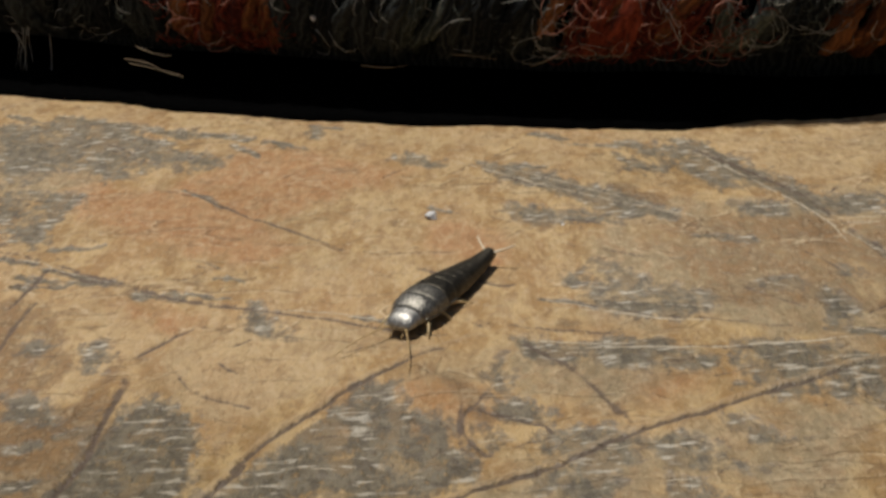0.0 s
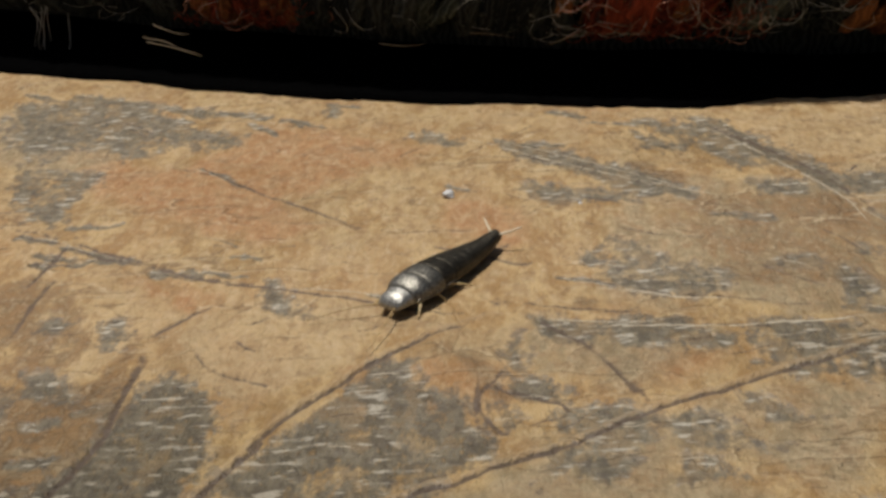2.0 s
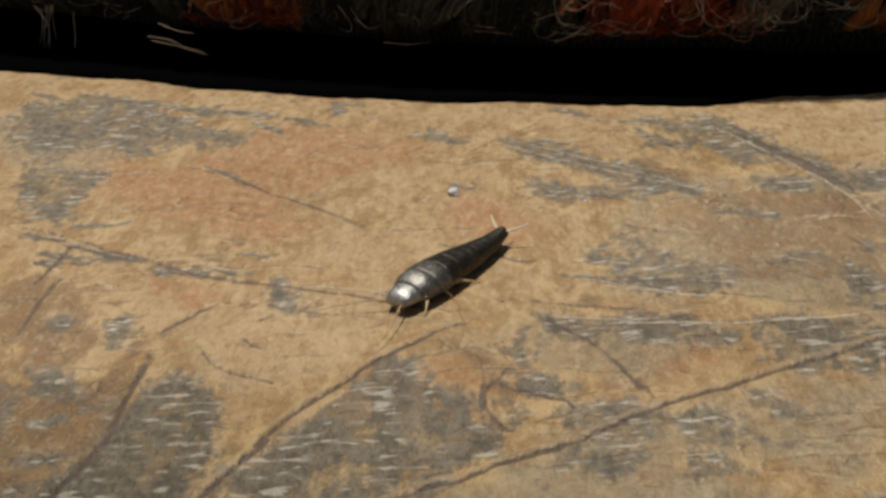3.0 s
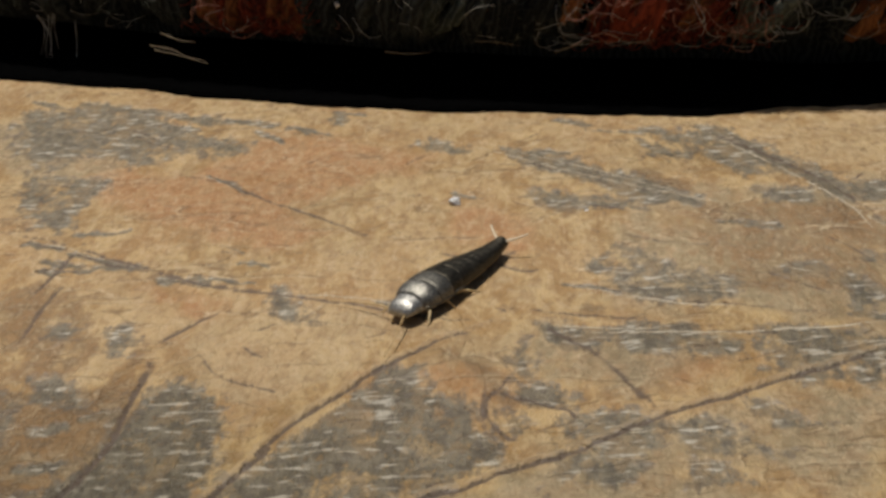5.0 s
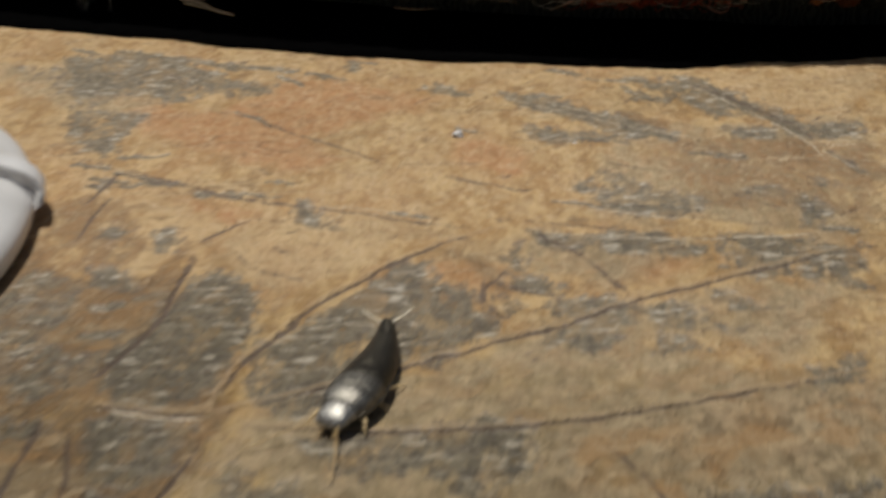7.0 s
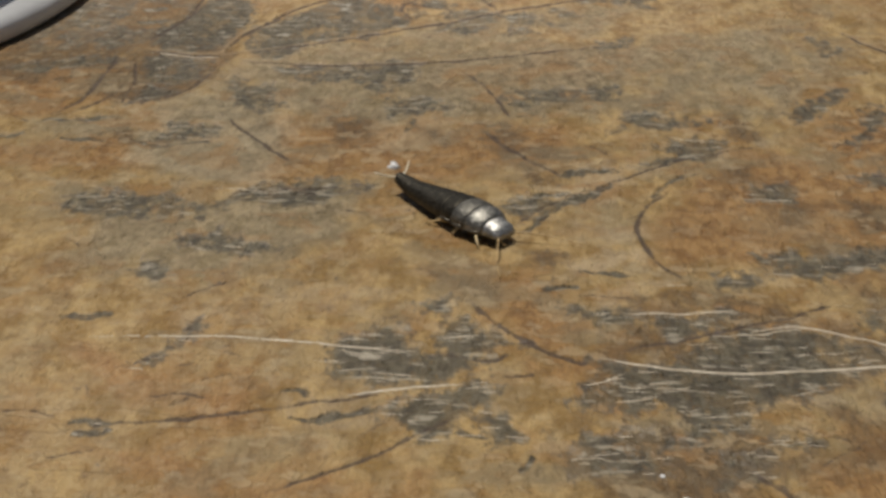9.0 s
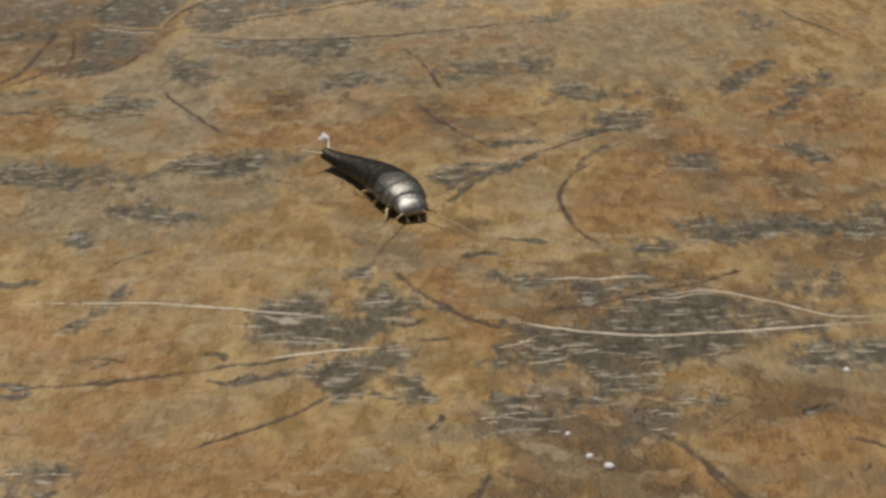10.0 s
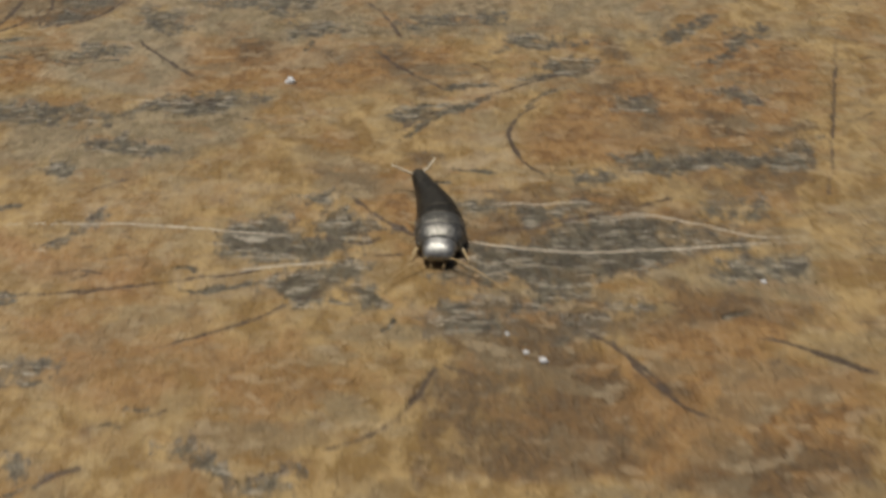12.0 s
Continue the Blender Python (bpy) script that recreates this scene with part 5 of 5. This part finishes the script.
# ---- the upturned cup ----
def build_cup():
    cx, cy, radius = -78.6, -5.2, 44.8
    cup = tagged(new("cup"), "white upturned paper cup with a navy band and rolled rim", "cup")
    cup.matrix_world = pose(cx * MM, cy * MM, 0.0, 0, 0, 12)

    def turned(profile, material, name, label=""):
        bm = bmesh.new()
        rings = [[Vector((r * math.cos(a), r * math.sin(a), z)) * MM for a in (2 * math.pi * k / 128 for k in range(128))] for r, z in profile]
        loft(bm, rings, caps=False)
        return part(name, bm, material, cup, label)

    def wall(z):
        return radius - 3.5 - 0.1 * (z - 7.0)

    roll = [(wall(5.7), 5.7), (radius - 3.25, 4.95), (radius - 2.85, 4.5), (radius - 2.25, 4.1), (radius - 1.5, 3.65), (radius - 0.7, 3.0), (radius - 0.15, 2.4), (radius, 1.6), (radius - 0.3, 0.7), (radius - 1.2, 0.1), (radius - 2.8, 0.0), (radius - 3.8, 0.6), (radius - 4.2, 2.0), (radius - 4.4, 5.0)]
    turned(roll, CUP_WHITE, "rolled_rim", "thick white rolled rim")
    turned([(wall(z), z) for z in (5.7, 8.0, 10.7)], CUP_SHADED, "lower_wall", "white wall, its shaded tone put into the colour")
    turned([(wall(z) + 0.05, z) for z in (10.7, 13, 16.9)], CUP_NAVY, "navy_band", "dark navy band")
    turned([(wall(z), z) for z in (16.9, 18.2, 19.4)] + [(wall(19.4) - 0.6, 20.4), (wall(19.4) - 2.2, 21.2), (wall(19.4) - 5, 21.5), (0.5, 21.5)], CUP_SHADED, "upper_wall", "white wall, its shaded tone put into the colour")
    turned([(wall(z) - 1.0, z) for z in (5.0, 12, 19)], CUP_WHITE, "inner_wall")
    # the overlapping paper of the seam, lifted off the roll, with a cut end
    bm = bmesh.new()
    rings = []
    seated = [(-3.35, 4.9), (-2.7, 4.25), (-1.9, 3.75), (-1.1, 3.25), (-0.5, 2.6), (-0.15, 1.9), (-0.25, 1.2)]
    lifted = [(-3.3, 5.6), (-2.5, 5.2), (-1.6, 4.85), (-0.6, 4.4), (0.25, 3.7), (0.85, 2.7), (0.8, 1.9)]
    ragged = [0.5, 0.1, 0.3, 0.0, 0.2, -0.5, -1.3]
    for k in range(22):
        f = max(0.0, (k - 1) / 20)
        lift = min(1.0, 1.5 * (1.0 - f)) ** 1.2
        over, under = [], []
        for (r0, z0), (r1, z1), torn in zip(seated, lifted, ragged):
            turn = radians(1.6 + 11.0 * f + torn * (1 - f) ** 3)
            share = lift * (0.5 if k == 0 else 1.0)
            r, z = radius + r0 + (r1 - r0) * share, z0 + (z1 - z0) * share
            over.append(Vector((r * math.cos(turn), r * math.sin(turn), z)) * MM)
            under.append(Vector(((radius + r0 - 0.3) * math.cos(turn), (radius + r0 - 0.3) * math.sin(turn), z0 - 0.3)) * MM)
        rings.append(over + under[::-1])
    rows = loft(bm, rings, caps=False)
    for a in range(6):
        bm.faces.new((rows[0][a], rows[0][a + 1], rows[0][12 - a], rows[0][13 - a]))
    part("rim_fold", bm, CUP_WHITE, cup, "lifted fold where the rim ends meet")
    return cup


build_cup()


# ---- the textile with its wool-wrapped edge ----
EDGE = spline([(-120, 104), (-78, 87), (-50, 74.5), (-22, 62), (2, 53.3), (22, 49.2), (42, 47.6), (80, 47.0), (130, 49)], 14)
CORD = 5.2
LIFT = 10.5


def build_textile():
    rug = tagged(new("woven_textile"), "dark wool textile, thick edge wrapped in red and charcoal yarn", "textile")
    rng = random.Random(4)
    rings = {}
    for key, material in (("red", RED), ("charcoal", DARK), ("olive", OLIVE), ("russet", RUSSET)):
        bm = bmesh.new()
        major, minor, rows = CORD, 0.95, []
        for k in range(28):
            a = 2 * math.pi * k / 28
            centre = Vector((0.9 * math.cos(a), major * math.cos(a + 1.57), major * math.sin(a + 1.57)))
            out = Vector((0, math.cos(a + 1.57), math.sin(a + 1.57)))
            rows.append([(centre + minor * (1 + 0.25 * math.sin(5 * a + 2 * b)) * (math.cos(b) * out + math.sin(b) * Vector((1, 0, 0)))) * MM for b in (2 * math.pi * j / 8 for j in range(8))])
        rows.append(rows[0])
        loft(bm, rows, caps=False)
        bmesh.ops.remove_doubles(bm, verts=bm.verts, dist=1e-7)
        rings[key] = mesh_of(bm, "yarn_" + key, material)
    gone = 0.0
    at = 0.0
    for a, b in zip(EDGE, EDGE[1:]):
        step = (b - a).length
        while at < gone + step:
            p = a.lerp(b, (at - gone) / step)
            turn = math.degrees(math.atan2(b.y - a.y, b.x - a.x))
            x = p.x + rng.uniform(-1.2, 1.2)
            key = "charcoal"
            if -27 < x < -15 or 11.5 < x < 25 or -90 < x < -76 or 60 < x < 74:
                key = "red"
            elif 25 < x < 29 or -66 < x < -58 or -1 < x < 1:
                key = "olive"
            elif 35 < x < 41:
                key = "russet"
            if key == "red" and rng.random() < 0.28:
                key = "russet"
            ob = new("yarn_wrap", rings[key])
            ob.parent = rug
            size = rng.uniform(0.92, 1.09)
            ob.matrix_basis = pose(p.x * MM, p.y * MM, LIFT * MM, rng.uniform(0, 360), 24 + rng.uniform(-14, 14), turn + rng.uniform(-16, 16)) @ Matrix.Scale(size, 4)
            at += rng.uniform(0.75, 1.35)
        gone += step
    # core in the same near-black, so gaps between wraps read as shade
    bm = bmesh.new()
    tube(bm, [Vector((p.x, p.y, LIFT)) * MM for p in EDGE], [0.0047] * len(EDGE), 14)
    part("cord_core", bm, SHADE_BLACK, rug)
    bm = bmesh.new()
    rows = []
    for p in EDGE[::3]:
        rows.append([Vector((p.x + 0.25 * d, p.y + d, z)) * MM for d, z in ((0.0, 11.0), (6, 14.5), (30, 14.0 + rng.uniform(-0.6, 0.6)), (110, 14.0), (110, 0.6), (3, 0.6), (1.5, 5.0))])
    loft(bm, rows)
    part("woven_body", bm, DARK, rug, "dark woven wool body")
    # loose fibres standing off the wraps
    for count, thick, reach, material, low, high, label in (
        (330, 0.028, 7.0, HAIR, -60, 60, "long pale curling wool fibres"),
        (900, 0.03, 3.0, DARK, -60, 60, "charcoal wool fuzz"),
        (500, 0.03, 3.0, OLIVE, -60, 60, "grey wool fuzz"),
        (500, 0.032, 3.5, RED, -28, -15, "red wool fuzz"),
        (520, 0.032, 3.5, RED, 11, 26, "red wool fuzz"),
        (80, 0.03, 5.0, FLUFF, -28, -15, "pale orange wool fibres"),
        (95, 0.03, 5.0, FLUFF, 11, 26, "pale orange wool fibres"),
    ):
        bm = bmesh.new()
        line_up = [p for p in EDGE if low < p.x < high]
        for _ in range(count):
            p = rng.choice(line_up)
            a = rng.uniform(-0.9, 2.2)
            c = Vector((p.x + rng.uniform(-2, 2), p.y, LIFT))
            turn, curl = rng.uniform(0, 6.28), rng.uniform(-1.1, 1.1)
            q, line = Vector((0.0, 0.0)), []
            for k in range(6):
                line.append((q.x, q.y))
                q = q + reach / 5 * rng.uniform(0.5, 1.0) * Vector((math.cos(turn), math.sin(turn)))
                turn += curl * rng.uniform(0.3, 1.2)
            r, rise = CORD + 0.8, rng.uniform(0.2, 1.0)
            points = []
            for k, (u, v) in enumerate(line):
                b = a + v / r
                points.append(c + Vector((u, 0, 0)) + Vector((0, -math.cos(b), math.sin(b))) * (r + rise * math.sin(0.6 * k)))
            tube(bm, [q * MM for q in points], [thick * MM] * 6, 4)
        tagged(part("fibre_fuzz", bm, material, rug, label), kind="stuff")
    # near-black sheet added under the wrapped edge, standing in for its shade
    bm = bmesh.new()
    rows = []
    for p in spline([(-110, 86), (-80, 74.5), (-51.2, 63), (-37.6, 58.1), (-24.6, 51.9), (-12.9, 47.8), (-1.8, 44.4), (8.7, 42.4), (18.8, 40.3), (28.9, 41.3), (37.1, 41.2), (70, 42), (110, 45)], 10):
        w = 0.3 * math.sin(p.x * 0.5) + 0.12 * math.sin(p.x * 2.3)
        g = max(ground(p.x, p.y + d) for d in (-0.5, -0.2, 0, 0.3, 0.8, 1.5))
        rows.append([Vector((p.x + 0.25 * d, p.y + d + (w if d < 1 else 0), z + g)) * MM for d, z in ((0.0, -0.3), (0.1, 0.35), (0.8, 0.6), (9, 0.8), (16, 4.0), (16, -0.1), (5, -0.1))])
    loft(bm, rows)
    part("shade_underlay", bm, SHADE_BLACK, rug, "black sheet standing in for the shade under the edge")
    # loose ends: wisps hanging to the floor, threads coming out of the wraps
    for points, thick in (
        ([(-46.8, 68.0, 7.7), (-47.3, 68.3, 4.5), (-48.2, 68.6, 1.9), (-48.4, 68.9, -1.5)], 0.05),
        ([(-47.8, 68.0, 5.2), (-47.3, 68.3, 2.9), (-48.2, 68.6, 0.6)], 0.05),
        ([(-46.1, 68.0, 7.0), (-47.2, 68.3, 3.8), (-47.8, 68.6, -0.1)], 0.05),
        ([(-44.2, 68.0, 5.0), (-44.6, 68.3, 1.8), (-45.6, 68.6, -1.7)], 0.05),
        ([(-48.3, 68.0, 5.9), (-47.8, 68.3, 4.2), (-48.8, 68.6, 1.3)], 0.05),
        ([(-45.5, 68.0, 7.6), (-46.6, 68.3, 5.1), (-46.8, 68.6, 1.8)], 0.05),
    ):
        bm = bmesh.new()
        line = spline(points, 6)
        limb(bm, line, [thick * (1.25 - 0.9 * k / len(line)) for k in range(len(line))])
        part("hanging_wisp", bm, HAIR, rug, "grey wisp of wool hanging to the floor")
    for points in (
        [(-33.3, 56.5, 5.0), (-30.5, 54.4, 5.0), (-28.9, 53.9, 4.2), (-26.6, 52.2, 4.0)],
        [(-32.5, 54.8, 5.0), (-30.2, 54.6, 4.4), (-27.1, 53.2, 4.0)],
        [(-31.3, 53.7, 7.0), (-29.2, 52.4, 6.5), (-27.4, 51.3, 6.5)],
        [(-8.7, 49.7, 5.0), (-6.4, 48.5, 5.0), (-4.2, 48.7, 5.0)],
        [(0.2, 48.1, 6.0), (1.8, 47.6, 6.0), (4.4, 45.8, 6.0)],
        [(7.6, 46.3, 5.0), (10.2, 45.8, 6.0), (12.8, 45.5, 6.0), (16.4, 44.4, 6.0)],
        [(12.8, 44.7, 7.0), (14.2, 43.3, 6.5), (16.8, 43.6, 6.5)],
    ):
        bm = bmesh.new()
        line = spline(points, 6)
        limb(bm, line, [0.04 * (1.2 - 0.8 * k / len(line)) for k in range(len(line))])
        part("loose_thread", bm, THREAD, rug, "tan thread coming loose")
    # pale knots caught in the wraps
    for x, y, z, size in ((-13.3, 52.6, 9.2, 0.3), (-40.7, 66.0, 7.4, 0.34)):
        bm = bmesh.new()
        bmesh.ops.create_icosphere(bm, subdivisions=2, radius=size * MM)
        for v in bm.verts:
            v.co *= 1 + 0.7 * noise.noise(v.co * 3000)
            v.co += Vector((x, y, z)) * MM
        part("wool_knot", bm, CRUMB, rug, "pale knot of fluff in the wool")
    return rug


build_textile()


# ---- crumbs ----
def build_crumb(x, y, size, seed):
    bm = bmesh.new()
    bmesh.ops.create_icosphere(bm, subdivisions=2, radius=size * MM)
    for v in bm.verts:
        v.co *= 1 + 0.9 * noise.noise(v.co * 2600 + Vector((seed, 0, 0)))
        v.co.z *= 0.7
    ob = new("crumb", mesh_of(bm, "crumb", CRUMB))
    ob.location = Vector((x, y, ground(x, y) + 0.25 * size)) * MM
    return tagged(ob, "tiny white crumb lying on the slate floor", "crumb", "crumbs on the floor")


for n, (x, y, size) in enumerate(((-1.4, 21.9, 0.5), (9.0, 19.5, 0.16), (3.8, -52.8, 0.45), (24.1, -98.0, 0.24), (23.2, -97.0, 0.2), (22.0, -95.0, 0.15), (38.9, -88.0, 0.18))):
    build_crumb(x, y, size, n)


# ---- what moves ----
# seconds, outward swing of the two antennae in degrees
ANTENNA_SWING = [(0, 20, 10), (0.4, 14, 30), (0.8, 10, 62), (1.2, 8, 40), (1.6, 12, 34), (2.0, 8, 30), (2.6, 10, 36), (3.2, 10, 40), (4.8, 12, 48), (5.0, 10, 75), (5.3, 8, 15), (5.6, 25, 10), (5.8, 70, 20), (6.3, 62, 35), (6.5, 20, 20), (7.0, 15, 25), (7.7, 25, 30), (9.3, 25, 30), (10.0, 25, 25), (10.5, 30, 40), (11.0, 15, 45), (11.4, 30, 30), (12.0, 40, 25)]
# seconds, place of the middle of the body, heading, bend of the body
FISH_WAY = [
    (0.0, -0.00, 7.19, -120.9, 8),
    (0.2, -0.47, 6.72, -119.5, 8),
    (0.5, -0.69, 6.69, -120.8, 5),
    (0.8, -0.93, 6.95, -125.9, 0),
    (1.2, -1.23, 7.08, -124.5, 0),
    (1.5, -1.26, 6.74, -125.3, 0),
    (2.0, -1.31, 6.92, -126.1, 0),
    (2.5, -1.25, 6.90, -126.4, 0),
    (3.0, -1.21, 7.02, -126.2, 0),
    (4.8, -1.27, 6.99, -123.9, 3),
    (5.0, -1.21, 6.85, -124.9, 3),
    (5.2, -1.06, 6.50, -122.2, 5),
    (5.5, -1.01, 6.35, -122.3, 8),
    (5.6, -1.85, 3.28, -112.7, 20),
    (5.7, -3.56, -5.32, -97.2, 20),
    (5.8, -3.21, -5.46, -95.4, 20),
    (6.0, -3.29, -5.53, -93.8, 20),
    (6.3, -3.26, -6.06, -94.7, 20),
    (6.4, -3.74, -7.43, -92.2, 10),
    (6.5, -4.80, -16.18, -89.5, 5),
    (6.6, -6.21, -20.81, -105.0, -20),
    (6.7, -6.38, -21.11, -106.8, -25),
    (6.8, -6.25, -21.63, -104.9, -25),
    (6.9, -6.26, -21.82, -102.5, -28),
    (7.0, -6.40, -22.30, -102.7, -28),
    (7.1, -6.01, -22.22, -100.8, -28),
    (7.2, -6.01, -33.74, -76.3, 15),
    (7.3, -3.61, -41.05, -75.2, 15),
    (7.4, -2.61, -41.55, -67.9, 25),
    (7.5, -2.99, -41.54, -68.5, 20),
    (7.6, -2.80, -41.86, -67.9, 15),
    (7.7, -0.91, -45.39, -58.9, 0),
    (9.3, 9.04, -62.51, -47.3, 0),
    (9.4, 8.89, -62.68, -48.1, 0),
    (9.6, 8.77, -63.27, -48.4, -10),
    (9.8, 8.60, -63.50, -49.8, -25),
    (10.0, 8.28, -63.33, -52.6, -45),
    (10.2, 8.15, -63.02, -54.6, -45),
    (10.4, 8.02, -62.97, -55.5, -45),
    (10.6, 8.31, -63.20, -55.5, -35),
    (10.7, 8.82, -62.90, -52.3, -15),
    (10.8, 11.42, -65.09, -50.4, 0),
    (11.0, 11.79, -65.42, -50.1, 8),
    (11.1, 11.80, -66.57, -47.8, -5),
    (11.2, 13.97, -70.07, -64.6, -40),
    (11.3, 15.72, -75.17, -75.1, -25),
    (11.4, 16.30, -78.81, -80.5, -25),
    (11.5, 16.47, -79.79, -82.2, -28),
    (11.7, 16.47, -80.06, -82.1, -28),
    (11.8, 16.62, -80.23, -82.7, -28),
    (11.9, 16.51, -80.18, -82.3, -28),
    (12.0, 16.68, -80.22, -81.9, -28),
]


def motions():
    walk(FISH, [(t, pose(x * MM, y * MM, float(floor_height(np.array(x), np.array(y))) * MM, 0, 0, h)) for t, x, y, h, _ in FISH_WAY])
    for ob, s in FISH_PLATES:
        u = 0.5 - s
        rows = []
        for t, _, _, _, bend in FISH_WAY:
            b = radians(bend) if abs(bend) > 0.5 else 0.009
            x = BODY * math.sin(b * u) / b
            y = BODY * (math.cos(b / 2) - math.cos(b * u)) / b
            rows.append((t, pose(x * MM, y * MM, 0, 0, 0, math.degrees(b * u))))
        walk(ob, rows)
    for ob, side in ANTENNAE:
        walk(ob, [(t, pose(0.35 * MM, 0.42 * side * MM, 0.72 * MM, 0, 0, side * (a if side > 0 else c))) for t, a, c in ANTENNA_SWING])


motions()
